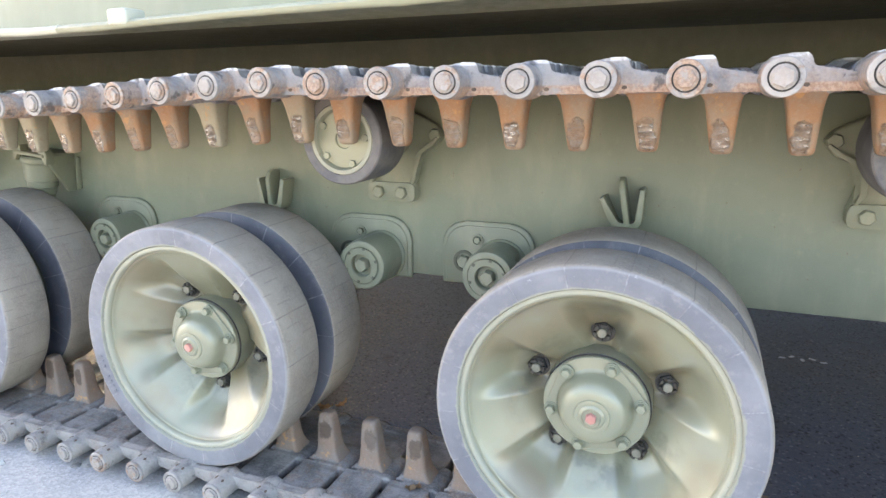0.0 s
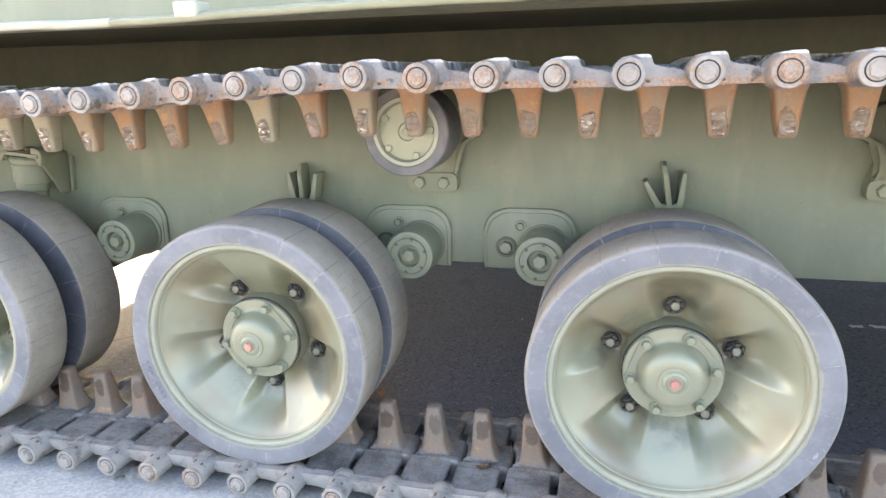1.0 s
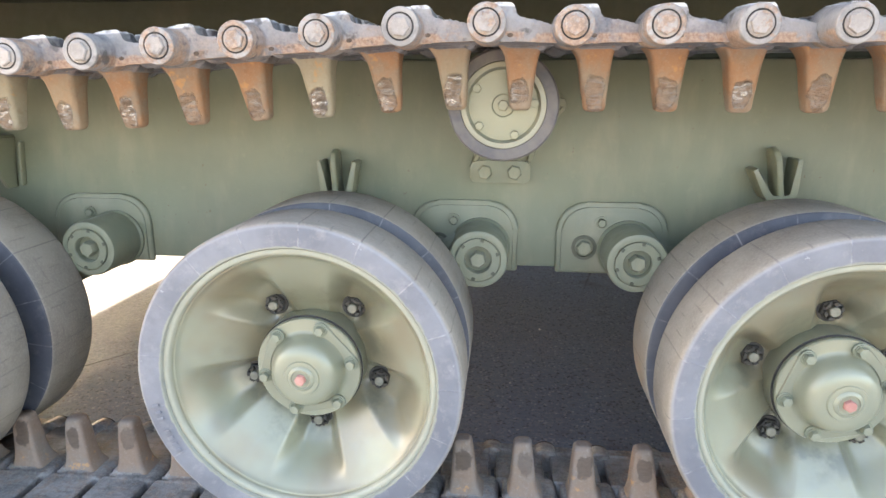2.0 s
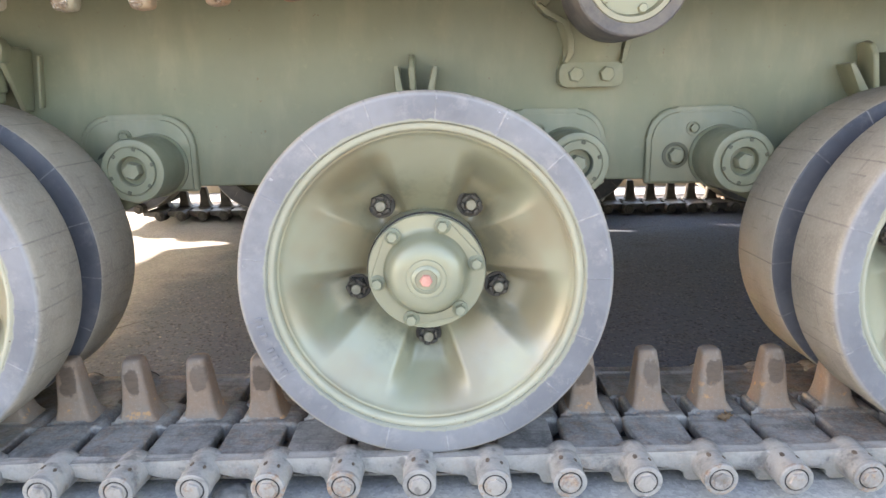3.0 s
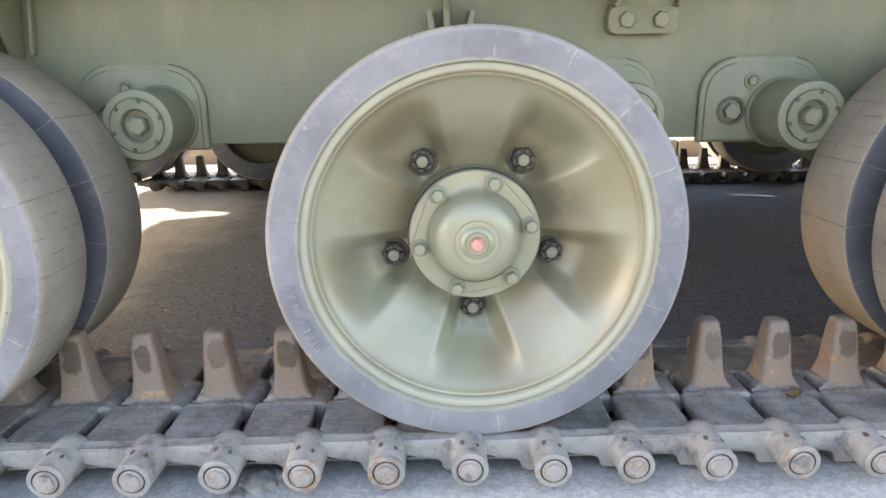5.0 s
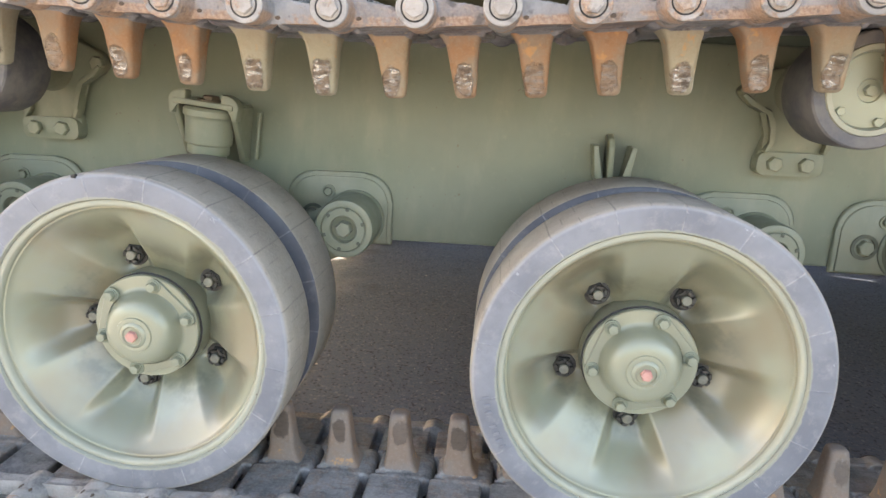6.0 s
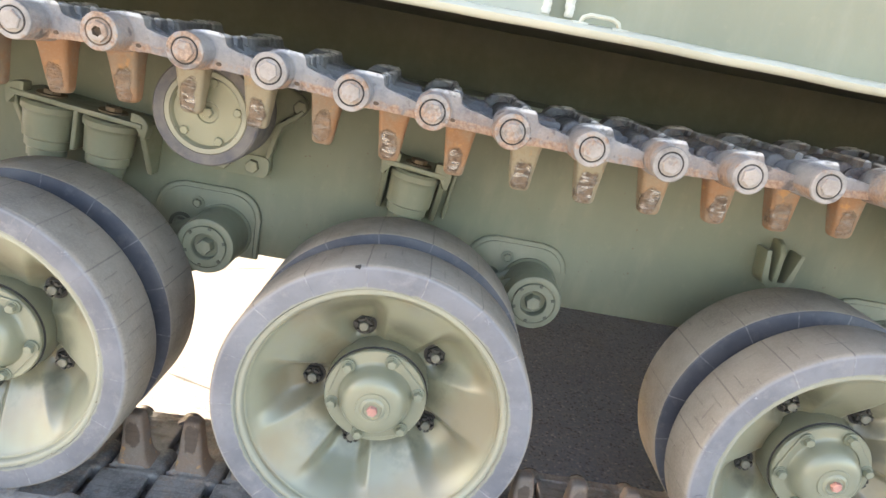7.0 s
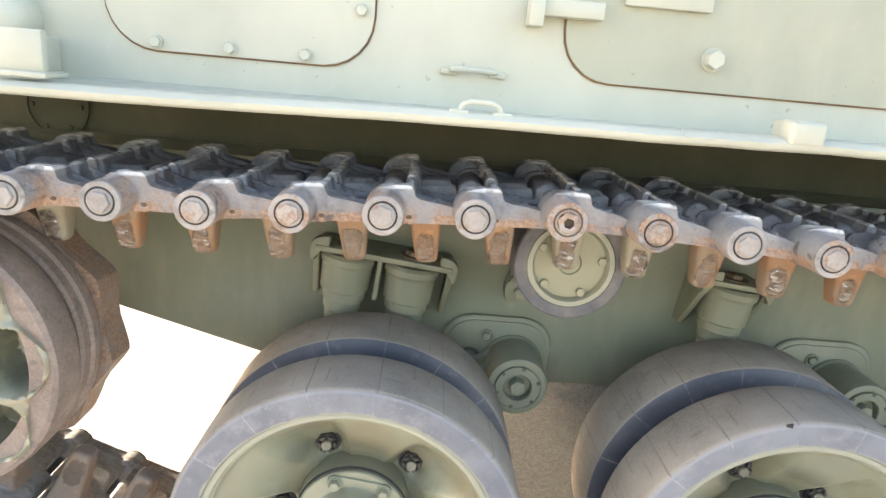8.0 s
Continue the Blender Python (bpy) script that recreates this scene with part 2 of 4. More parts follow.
def asphalt():
    n = Nodes("asphalt")
    big, mid = n.noise(0.55, 5, 0.6), n.noise(5, 6, 0.65)
    d, cell = n.cells(150)
    stone = n.tree.nodes.new("ShaderNodeSeparateColor")
    n.link(cell, stone.inputs[0])
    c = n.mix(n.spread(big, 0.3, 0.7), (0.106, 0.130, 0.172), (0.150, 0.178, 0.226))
    c = n.mix(n.math("MULTIPLY", n.spread(stone.outputs[0], 0.45, 1.0), 0.32), c, (0.24, 0.24, 0.245))
    c = n.mix(n.math("MULTIPLY", n.spread(n.noise(230, 4, 0.7), 0.56, 0.70), 0.7), c, (0.045, 0.046, 0.050))
    c = n.mix(n.math("MULTIPLY", n.spread(stone.outputs[1], 0.955, 0.965), 0.28), c, (0.42, 0.42, 0.42))
    c = n.mix(n.math("MULTIPLY", n.spread(stone.outputs[2], 0.90, 0.91), 0.65), c, (0.040, 0.042, 0.048))
    c = n.mix(n.math("MULTIPLY", n.spread(mid, 0.5, 0.72), 0.30), c, (0.155, 0.162, 0.172))
    c = n.mix(n.math("MULTIPLY", n.spread(n.noise(1.7, 6, 0.7), 0.58, 0.66), 0.45), c, (0.075, 0.075, 0.08))
    # pale dust all round; shade under the vehicle is kept as darker asphalt colour
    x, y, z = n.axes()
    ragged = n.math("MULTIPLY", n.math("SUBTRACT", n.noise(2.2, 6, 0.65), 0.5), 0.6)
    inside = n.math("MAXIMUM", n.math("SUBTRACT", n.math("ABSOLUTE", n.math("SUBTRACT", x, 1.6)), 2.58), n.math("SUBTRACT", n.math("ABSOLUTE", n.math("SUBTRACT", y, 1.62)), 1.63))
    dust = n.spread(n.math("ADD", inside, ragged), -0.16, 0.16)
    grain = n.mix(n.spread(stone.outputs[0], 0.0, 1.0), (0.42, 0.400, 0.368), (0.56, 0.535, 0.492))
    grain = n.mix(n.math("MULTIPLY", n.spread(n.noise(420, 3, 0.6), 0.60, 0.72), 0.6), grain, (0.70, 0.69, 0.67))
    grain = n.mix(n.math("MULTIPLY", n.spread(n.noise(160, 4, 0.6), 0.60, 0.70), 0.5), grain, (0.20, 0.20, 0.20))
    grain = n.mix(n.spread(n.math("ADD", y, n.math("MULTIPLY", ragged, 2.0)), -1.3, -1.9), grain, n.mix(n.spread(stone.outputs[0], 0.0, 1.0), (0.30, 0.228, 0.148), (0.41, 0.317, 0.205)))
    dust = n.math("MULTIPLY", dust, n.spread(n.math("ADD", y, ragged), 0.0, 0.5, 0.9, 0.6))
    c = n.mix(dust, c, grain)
    edge, _ = n.cells(1.1, "DISTANCE_TO_EDGE")
    crack = n.math("MULTIPLY", n.spread(n.math("ADD", edge, n.math("MULTIPLY", n.math("SUBTRACT", mid, 0.5), 0.03)), 0.006, 0.001), n.spread(big, 0.5, 0.6))
    c = n.mix(n.math("MULTIPLY", crack, 0.7), c, (0.05, 0.05, 0.05))
    b = n.bump(d, 0.25, 0.003)
    b = n.bump(n.math("SUBTRACT", mid, n.math("MULTIPLY", crack, 0.8)), 0.22, 0.006, b)
    return n.done(c, 0.88, 0.0, b, 0.3)


def plain(name, a, b, scale=12.0, rough=0.7, metal=0.0, bumpy=0.3):
    n = Nodes(name)
    f = n.noise(scale, 6, 0.65, shift=True)
    c = n.mix(n.spread(f, 0.3, 0.7), a, b)
    c = n.mix(n.math("MULTIPLY", n.random, 0.25), c, tuple(v * 0.7 for v in a))
    return n.done(c, rough, metal, n.bump(n.noise(scale * 6, 4, 0.6), bumpy, 0.002))


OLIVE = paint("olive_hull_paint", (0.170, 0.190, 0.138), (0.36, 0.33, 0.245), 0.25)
# upper side olive in three tones: grazing sun and its fading put into colour
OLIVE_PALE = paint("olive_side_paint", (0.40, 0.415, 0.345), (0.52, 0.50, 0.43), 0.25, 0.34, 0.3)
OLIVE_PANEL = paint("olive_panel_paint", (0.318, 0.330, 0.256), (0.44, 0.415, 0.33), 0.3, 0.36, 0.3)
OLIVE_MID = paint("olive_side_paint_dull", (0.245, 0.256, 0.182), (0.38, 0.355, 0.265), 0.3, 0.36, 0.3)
OLIVE_WHEEL = paint("olive_wheel_paint", (0.238, 0.240, 0.166), (0.36, 0.33, 0.235), 0.05, 0.40, 0.0, 0.85, 0.56, 0.08)
OLIVE_HUB = paint("olive_hub_paint", (0.232, 0.238, 0.168), (0.36, 0.33, 0.245), 0.12, 0.40, 0.15, 0.6, 0.0, 0.15)
OLIVE_SMALL = paint("olive_fitting_paint", (0.178, 0.192, 0.138), (0.38, 0.35, 0.26), 0.28, 0.38, 0.4)
# dark olive that paints the shadow of lock notches and plug rings
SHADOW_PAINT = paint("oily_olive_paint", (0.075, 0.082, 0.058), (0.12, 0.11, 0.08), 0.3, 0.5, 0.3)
RIM_PAINT = paint("pale_rim_paint", (0.285, 0.285, 0.222), (0.42, 0.39, 0.29), 0.45, 0.45, 0.8)
# olive darkened to hold the shade of recesses and undersides
SHADED_OLIVE = paint("grimy_underside", (0.088, 0.092, 0.065), (0.130, 0.115, 0.080), 0.5, 0.75, 0.6)
TRACK = track_steel("track_steel_dusty", 0.30, 0.26, (0.094, 0.092, 0.092), (0.275, 0.262, 0.250), film=0.55)
TRACK_TOP = track_steel("track_steel_dark", 0.25, 0.14, (0.080, 0.083, 0.098), (0.235, 0.235, 0.245), 0.8, 0.85, 0.38)
# far track steel, near black for the shadow under the vehicle
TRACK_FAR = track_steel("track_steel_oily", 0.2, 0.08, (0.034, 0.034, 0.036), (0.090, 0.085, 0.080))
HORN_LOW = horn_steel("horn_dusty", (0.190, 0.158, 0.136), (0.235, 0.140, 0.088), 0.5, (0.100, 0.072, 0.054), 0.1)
# far horns and inner pins, shadow put into the colour likewise
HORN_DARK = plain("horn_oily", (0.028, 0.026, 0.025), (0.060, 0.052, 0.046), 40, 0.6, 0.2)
HORN_HIGH = horn_steel("horn_rusty", (0.245, 0.188, 0.138), (0.315, 0.150, 0.066), 0.75, (0.46, 0.43, 0.40), 0.9, 0.85)
RUBBER, RUBBER_INNER = rubber("tyre_rubber"), rubber("clean_groove_rubber", True)
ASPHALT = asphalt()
STEEL = track_steel("dusty_bolt_steel", 0.6, 0.18, (0.215, 0.190, 0.172), (0.335, 0.300, 0.272))
BLACK = plain("black_nut", (0.03, 0.03, 0.03), (0.075, 0.07, 0.065), 90, 0.45, 0.2)
GROOVE = plain("dark_groove", (0.02, 0.02, 0.02), (0.04, 0.036, 0.034), 60, 0.8)
RED = plain("faded_red_paint", (0.40, 0.17, 0.14), (0.52, 0.27, 0.22), 80, 0.6)
WELD = plain("white_weld_bead", (0.58, 0.56, 0.48), (0.72, 0.70, 0.62), 60, 0.6, 0.0, 0.8)
SEAL = plain("rusty_seam", (0.085, 0.055, 0.035), (0.27, 0.145, 0.07), 9, 0.8)
SPROCKET = track_steel("sprocket_steel", 0.55, 0.15, (0.150, 0.112, 0.092), (0.235, 0.180, 0.150))
CROWN = plain("worn_nut_crown", (0.030, 0.030, 0.028), (0.085, 0.082, 0.074), 160, 0.36, 0.3)
STUD = plain("dull_stud_steel", (0.15, 0.148, 0.120), (0.25, 0.245, 0.20), 90, 0.45, 0.3)
BOSS_FACE = track_steel("boss_face", 0.70, 0.15, (0.19, 0.175, 0.165), (0.34, 0.315, 0.295))
NOTCH = plain("brown_pit", (0.085, 0.062, 0.048), (0.17, 0.12, 0.085), 120, 0.9)
KERB = plain("kerb_concrete", (0.25, 0.195, 0.135), (0.34, 0.27, 0.19), 6, 0.9)
SOIL = plain("dry_soil", (0.15, 0.145, 0.14), (0.27, 0.26, 0.245), 70, 0.95, 0.0, 1.0)
LEAF = plain("dry_leaf", (0.24, 0.15, 0.085), (0.38, 0.26, 0.16), 60, 0.85)
PEBBLE = plain("pebble", (0.34, 0.33, 0.31), (0.62, 0.60, 0.56), 40, 0.85)
GRASS = plain("grass", (0.06, 0.11, 0.025), (0.12, 0.19, 0.05), 8, 0.8)
PAPER = plain("paper_scrap", (0.62, 0.66, 0.78), (0.75, 0.78, 0.85), 30, 0.8)


# ---------------------------------------------------------------- mesh helpers
def mesh_of(name, bm, *mats, smooth=35):
    me = bpy.data.meshes.new(name)
    bmesh.ops.recalc_face_normals(bm, faces=bm.faces)
    bm.to_mesh(me)
    bm.free()
    for m in mats:
        me.materials.append(m)
    if smooth:
        me.shade_smooth()
        me.set_sharp_from_angle(angle=radians(smooth))
    return me


def part(name, bm, material, parent=None, label="", m=None, smooth=35):
    """One mesh object, from a bmesh or from a mesh that others share, under a thing or a part."""
    if isinstance(bm, bpy.types.Mesh):
        me = bm
    else:
        me = mesh_of(name, bm, *(material if isinstance(material, (list, tuple)) else (material,)), smooth=smooth)
    ob = new(name, me)
    ob.parent = parent
    if m is not None:
        ob.matrix_basis = m
    return tagged(ob, label)


def box(bm, x0, x1, y0, y1, z0, z1, bevel=0.0, seg=2, mat=0, m=None):
    vs = [bm.verts.new((x, y, z)) for x in (x0, x1) for y in (y0, y1) for z in (z0, z1)]
    fs = [bm.faces.new([vs[i] for i in f]) for f in ((0, 1, 3, 2), (4, 6, 7, 5), (0, 4, 5, 1), (2, 3, 7, 6), (0, 2, 6, 4), (1, 5, 7, 3))]
    return finish(bm, vs, fs, bevel, seg, mat, m)


def finish(bm, vs, fs, bevel, seg, mat, m):
    for f in fs:
        f.material_index = mat
    if m is not None:
        bmesh.ops.transform(bm, matrix=m, verts=vs)
    if bevel:
        es = list({e for f in fs for e in f.edges})
        out = bmesh.ops.bevel(bm, geom=es, offset=bevel, segments=seg, profile=0.5, affect="EDGES", clamp_overlap=True, material=-1)
        for f in out["faces"]:
            f.material_index = mat
    return fs


def prism(bm, outline, y0, y1, bevel=0.0, seg=2, mat=0, m=None, shrink=1.0):
    """A plate: the outline (x, z) pulled along y; the y0 end may shrink towards its middle."""
    cx, cz = sum(p[0] for p in outline) / len(outline), sum(p[1] for p in outline) / len(outline)
    a = [bm.verts.new((cx + (x - cx) * shrink, y0, cz + (z - cz) * shrink)) for x, z in outline]
    b = [bm.verts.new((x, y1, z)) for x, z in outline]
    fs = [bm.faces.new(a), bm.faces.new(b[::-1])]
    k = len(a)
    fs += [bm.faces.new((a[i], a[(i + 1) % k], b[(i + 1) % k], b[i])) for i in range(k)]
    return finish(bm, a + b, fs, bevel, seg, mat, m)


def lathe(bm, profile, seg=48, mats=None, m=None, closed=False):
    """Turns the profile (radius, y) round the y axis."""
    rings, made = [], []
    for r, y in profile:
        if r < 1e-6:
            ring = [bm.verts.new((0, y, 0))] * seg
            made.append(ring[0])
        else:
            ring = [bm.verts.new((r * math.cos(2 * math.pi * i / seg), y, r * math.sin(2 * math.pi * i / seg))) for i in range(seg)]
            made += ring
        rings.append(ring)
    if closed:
        rings.append(rings[0])
    for k in range(len(rings) - 1):
        for i in range(seg):
            j = (i + 1) % seg
            quad = [rings[k][i], rings[k][j], rings[k + 1][j], rings[k + 1][i]]
            face = [v for n, v in enumerate(quad) if v not in quad[:n]]
            if len(face) > 2:
                bm.faces.new(face).material_index = mats[k] if mats else 0
    if m is not None:
        bmesh.ops.transform(bm, matrix=m, verts=made)


def rounded(x0, x1, z0, z1, r, seg=6, corners=(1, 1, 1, 1)):
    """A rectangle in x and z with rounded corners, given for (x1 z0), (x1 z1), (x0 z1), (x0 z0)."""
    out = []
    for k, (cx, cz) in enumerate(((x1 - r, z0 + r), (x1 - r, z1 - r), (x0 + r, z1 - r), (x0 + r, z0 + r))):
        if corners[k]:
            out += [(cx + r * math.cos(radians(-90 + 90 * k + 90 * i / seg)), cz + r * math.sin(radians(-90 + 90 * k + 90 * i / seg))) for i in range(seg + 1)]
        else:
            out.append(((x1, z0), (x1, z1), (x0, z1), (x0, z0))[k])
    return out


def tube(bm, points, radius, seg=8):
    """A round bar through the points."""
    rings = []
    for i, p in enumerate(points):
        p = Vector(p)
        d = (Vector(points[min(i + 1, len(points) - 1)]) - Vector(points[max(i - 1, 0)])).normalized()
        u = d.orthogonal().normalized()
        if rings:
            u = (rings[-1][1] - d * rings[-1][1].dot(d)).normalized()
        w = d.cross(u)
        rings.append(([bm.verts.new(p + radius * (math.cos(2 * math.pi * k / seg) * u + math.sin(2 * math.pi * k / seg) * w)) for k in range(seg)], u))
    for (a, _), (b, _) in zip(rings, rings[1:]):
        for k in range(seg):
            bm.faces.new((a[k], a[(k + 1) % seg], b[(k + 1) % seg], b[k]))
    bm.faces.new(rings[0][0][::-1])
    bm.faces.new(rings[-1][0])


def strip(bm, path, thick, y0, y1, bevel):
    """A bent flat bar: the path (x, z) thickened and pulled along y."""
    left, right = [], []
    for i, p in enumerate(path):
        q, r = Vector(path[max(i - 1, 0)]), Vector(path[min(i + 1, len(path) - 1)])
        d = (r - q).normalized() * thick / 2
        left.append((p[0] - d.y, p[1] + d.x))
        right.append((p[0] + d.y, p[1] - d.x))
    prism(bm, left + right[::-1], y0, y1, bevel, 2)


def hexbolt(bm, r, h, washer=0.0, domed=True, mat=0):
    """A hexagon head that points to -y, its base at y = 0."""
    if washer:
        lathe(bm, [(washer, 0), (washer, -0.003), (0, -0.003)], 20, [mat] * 2)
    seg = 6
    prof = [(r, 0.001), (r, -h * 0.8), (r * 0.86, -h), (0, -h)] if domed else [(r, 0.001), (r, -h), (0, -h)]
    lathe(bm, prof, seg, [mat] * (len(prof) - 1))


# ---------------------------------------------------------------- ground and distance
def sheet(name, x0, x1, y0, y1, z, material, n=1):
    bm = bmesh.new()
    bmesh.ops.create_grid(bm, x_segments=n, y_segments=n, size=0.5)
    for v in bm.verts:
        v.co = ((x0 + x1) / 2 + v.co.x * (x1 - x0), (y0 + y1) / 2 + v.co.y * (y1 - y0), z)
    return part(name, bm, material, smooth=0)


def fall(y):
    """Height of the road, which drains gently away to the far side."""
    return -0.0115 * (y - 0.135)


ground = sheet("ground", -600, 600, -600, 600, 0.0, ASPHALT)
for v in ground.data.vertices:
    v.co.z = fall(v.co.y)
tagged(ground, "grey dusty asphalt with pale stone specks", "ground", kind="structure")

tagged(sheet("lawn", -40, 40, 4.30, 40, 0.065, GRASS, 60), "sunlit green lawn behind a kerb", "lawn", kind="structure")
pavement = tagged(sheet("pavement", -40, 40, 3.99, 4.30, 0.070, KERB), "pale concrete pavement strip beside the lawn", "pavement", kind="structure")

bm = bmesh.new()
box(bm, -0.495, 0.495, -0.075, 0.075, -0.01, 0.125, 0.014)
kerb_mesh = mesh_of("kerb_stone", bm, KERB)
for i in range(-9, 10):
    k = part("kerb_stone", kerb_mesh, KERB, m=pose(i * 1.0 + 0.3, 3.915, fall(3.915), 0, 0, random.uniform(-0.5, 0.5)))
    tagged(k, "pale sunlit concrete kerb stone", "kerb", group="kerb stones", kind="structure")

rng = random.Random(4)
bm = bmesh.new()
for i in range(2600):
    x, y, h = rng.uniform(-5, 9), 4.3 + rng.random() ** 2 * 3, rng.uniform(0.03, 0.09)
    a = rng.uniform(0, math.pi)
    dx, dy = 0.006 * math.cos(a), 0.006 * math.sin(a)
    lean = (rng.uniform(-0.03, 0.03), rng.uniform(-0.03, 0.03))
    bm.faces.new([bm.verts.new(p) for p in ((x - dx, y - dy, 0.065), (x + dx, y + dy, 0.065), (x + lean[0], y + lean[1], 0.065 + h))])
tagged(part("grass_blades", bm, GRASS, smooth=0), "short green grass at the lawn's edge", "grass", kind="stuff")

bm = bmesh.new()
for i in range(650):
    near = rng.random() < 0.95
    x = rng.uniform(-2.2, 2.4)
    y = rng.uniform(-0.75, -0.10) if near else rng.uniform(0.4, 2.5)
    r = 0.0015 + 0.005 * rng.random() ** 3
    q = bmesh.ops.create_icosphere(bm, subdivisions=1, radius=r, matrix=Matrix.Translation((x, y, fall(y) + r * 0.35)) @ Euler((rng.random() * 6, rng.random() * 6, rng.random() * 6)).to_matrix().to_4x4())
    for v in q["verts"]:
        v.co += Vector((rng.uniform(-1, 1), rng.uniform(-1, 1), rng.uniform(-0.6, 0.3))) * r * 0.35
tagged(part("grit", bm, PEBBLE, smooth=0), "loose pale grit scattered on the asphalt", "gravel", kind="stuff")


# ---------------------------------------------------------------- the tracked vehicle
BASE = (0.6, 1.49, 0.0)
vehicle = new("tracked_vehicle")
vehicle.location = BASE
tagged(vehicle, "olive green tracked military vehicle parked on asphalt", "armoured vehicle")
OFF = Matrix.Translation((-BASE[0], -BASE[1], 0))

HULL_Y, TRACK_Y, FAR_Y, PITCH = 0.435, 0.135, 2.78, 0.1214
FAR_DROP = fall(FAR_Y)
HUB_Z, TYRE_R = 0.360, 0.300
WHEELS = (-1.660, -0.912, 0.0, 0.948, 1.94, 2.83)          # hubs of the near side
TURNS = (115, 110, 54, 90, 20, 75)                         # degrees to one of the five nuts
HUB_TURNS = (52, 15, 11, 11, 11, 30)                       # degrees to one of the six hub bolts
PIVOTS = (-1.350, -0.598, 0.307, 0.647)
ROLLERS = ((-1.312, 0.833), (0.356, 0.845), (1.455, 0.845), (2.95, 0.84))


def veh(name, bm, material, label="", smooth=35):
    return part(name, bm, material, vehicle, label, OFF, smooth)


# hull tub and the box over the tracks
bm = bmesh.new()
STEP_Z, DEEP_Y = 0.935, 0.60
prism(bm, [(-1.84, 0.462), (4.1, 0.462), (4.3, 0.70), (4.3, STEP_Z), (-2.996, STEP_Z), (-3.10, 0.765), (-2.28, 0.588)], HULL_Y, 2 * BASE[1] - HULL_Y, 0.006, 2)
hull = veh("hull", bm, OLIVE, "olive painted steel hull with side plates stepped in over the tracks")

# wall colour carries the shade under the box
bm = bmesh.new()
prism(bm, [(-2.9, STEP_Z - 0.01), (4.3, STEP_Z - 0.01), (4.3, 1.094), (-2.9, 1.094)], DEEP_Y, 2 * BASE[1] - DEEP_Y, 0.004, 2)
veh("recessed_wall", bm, SHADED_OLIVE, "brown-olive wall set back above the track, shade in its colour")

bm = bmesh.new()
for x0, x1, y in ((-3.15, -0.735, 0.062), (-0.735, 4.4, 0.078)):
    bm2 = [(y, 1.086), (y, 1.45), (y + 0.25, 1.95), (2.98 - y - 0.25, 1.95), (2.98 - y, 1.45), (2.98 - y, 1.086)]
    a = [bm.verts.new((x0, p, q)) for p, q in bm2]
    b = [bm.verts.new((x1, p, q)) for p, q in bm2]
    bm.faces.new(a)
    bm.faces.new(b[::-1])
    for i in range(6):
        # the underside face takes the olive with shade painted in
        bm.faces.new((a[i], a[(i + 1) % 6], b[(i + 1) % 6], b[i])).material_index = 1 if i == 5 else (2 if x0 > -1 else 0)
sponson = veh("sponson", bm, [OLIVE_PALE, SHADED_OLIVE, OLIVE_MID], "olive upper hull box over the track with sunlight in its colour", 20)

# rolled lip along the lower edge of the box
section = [(0.07, 1.0885), (-0.036, 1.0900), (-0.050, 1.0955), (-0.064, 1.0925), (-0.0715, 1.0865), (-0.0705, 1.080), (-0.064, 1.0755), (-0.056, 1.0775), (-0.050, 1.0830), (0.07, 1.0835)]


def lip(x0, x1, material):
    bm = bmesh.new()
    rings, n = [], int((x1 - x0) / 0.05)
    for i in range(n + 1):
        x = x0 + (x1 - x0) * i / n
        drop = 0.012 * max(0.0, min(1.0, (-1.2 - x) / 0.8)) - 0.017 * max(0.0, min(1.0, (x + 0.1) / 1.0))
        w = 0.0035 * noise.noise((x * 2.1, 0, 0)) + 0.0015 * noise.noise((x * 9, 3, 0))
        rings.append([bm.verts.new((x, y + (w if y < 0 else 0), z + (w * 1.2 - drop if y < -0.02 else 0))) for y, z in section])
    for a, b in zip(rings, rings[1:]):
        for i in range(len(section)):
            j = (i + 1) % len(section)
            bm.faces.new((a[i], a[j], b[j], b[i]))
    bm.faces.new(rings[0])
    bm.faces.new(rings[-1][::-1])
    veh("lip", bm, material, "rolled olive edge along the upper hull", 50)


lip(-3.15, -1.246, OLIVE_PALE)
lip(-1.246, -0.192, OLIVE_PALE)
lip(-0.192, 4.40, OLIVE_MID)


for x in (-1.246, -0.192):
    bm = bmesh.new()
    pts = [(x, y, z) for y, z in section[3:6]]
    tube(bm, pts, 0.0011, 6)
    veh("weld_seam", bm, OLIVE_PALE)
for x0, x1 in ((-1.107, -1.059), (-0.040, 0.012)):
    bm = bmesh.new()
    box(bm, x0, x1, -0.074, -0.020, 1.084, 1.116, 0.006, 3)
    veh("lip_block", bm, OLIVE_PALE, "small welded block on the lip")


def handle(x0, x1, y, z, rise, radius=0.0045, out=0.0):
    bm = bmesh.new()
    pts = [(x0, y, z), (x0 + 0.004, y - out * 0.8, z + rise * 0.7), (x0 + 0.014, y - out, z + rise)]
    pts += [(x1 - 0.014, y - out, z + rise), (x1 - 0.004, y - out * 0.8, z + rise * 0.7), (x1, y, z)]
    tube(bm, pts, radius, 8)
    for x in (x0, x1):
        box(bm, x - 0.013, x + 0.013, y - 0.006, y + 0.006, z - 0.006, z + 0.003, 0.002, 1)
    return veh("wire_loop", bm, OLIVE_PALE, "small bent wire loop")


handle(-1.540, -1.484, -0.056, 1.090, 0.014, 0.0034)
handle(-0.705, -0.645, -0.056, 1.094, 0.014, 0.0034)
handle(-1.555, -1.485, 0.060, 1.141, 0.003, 0.004, 0.014)
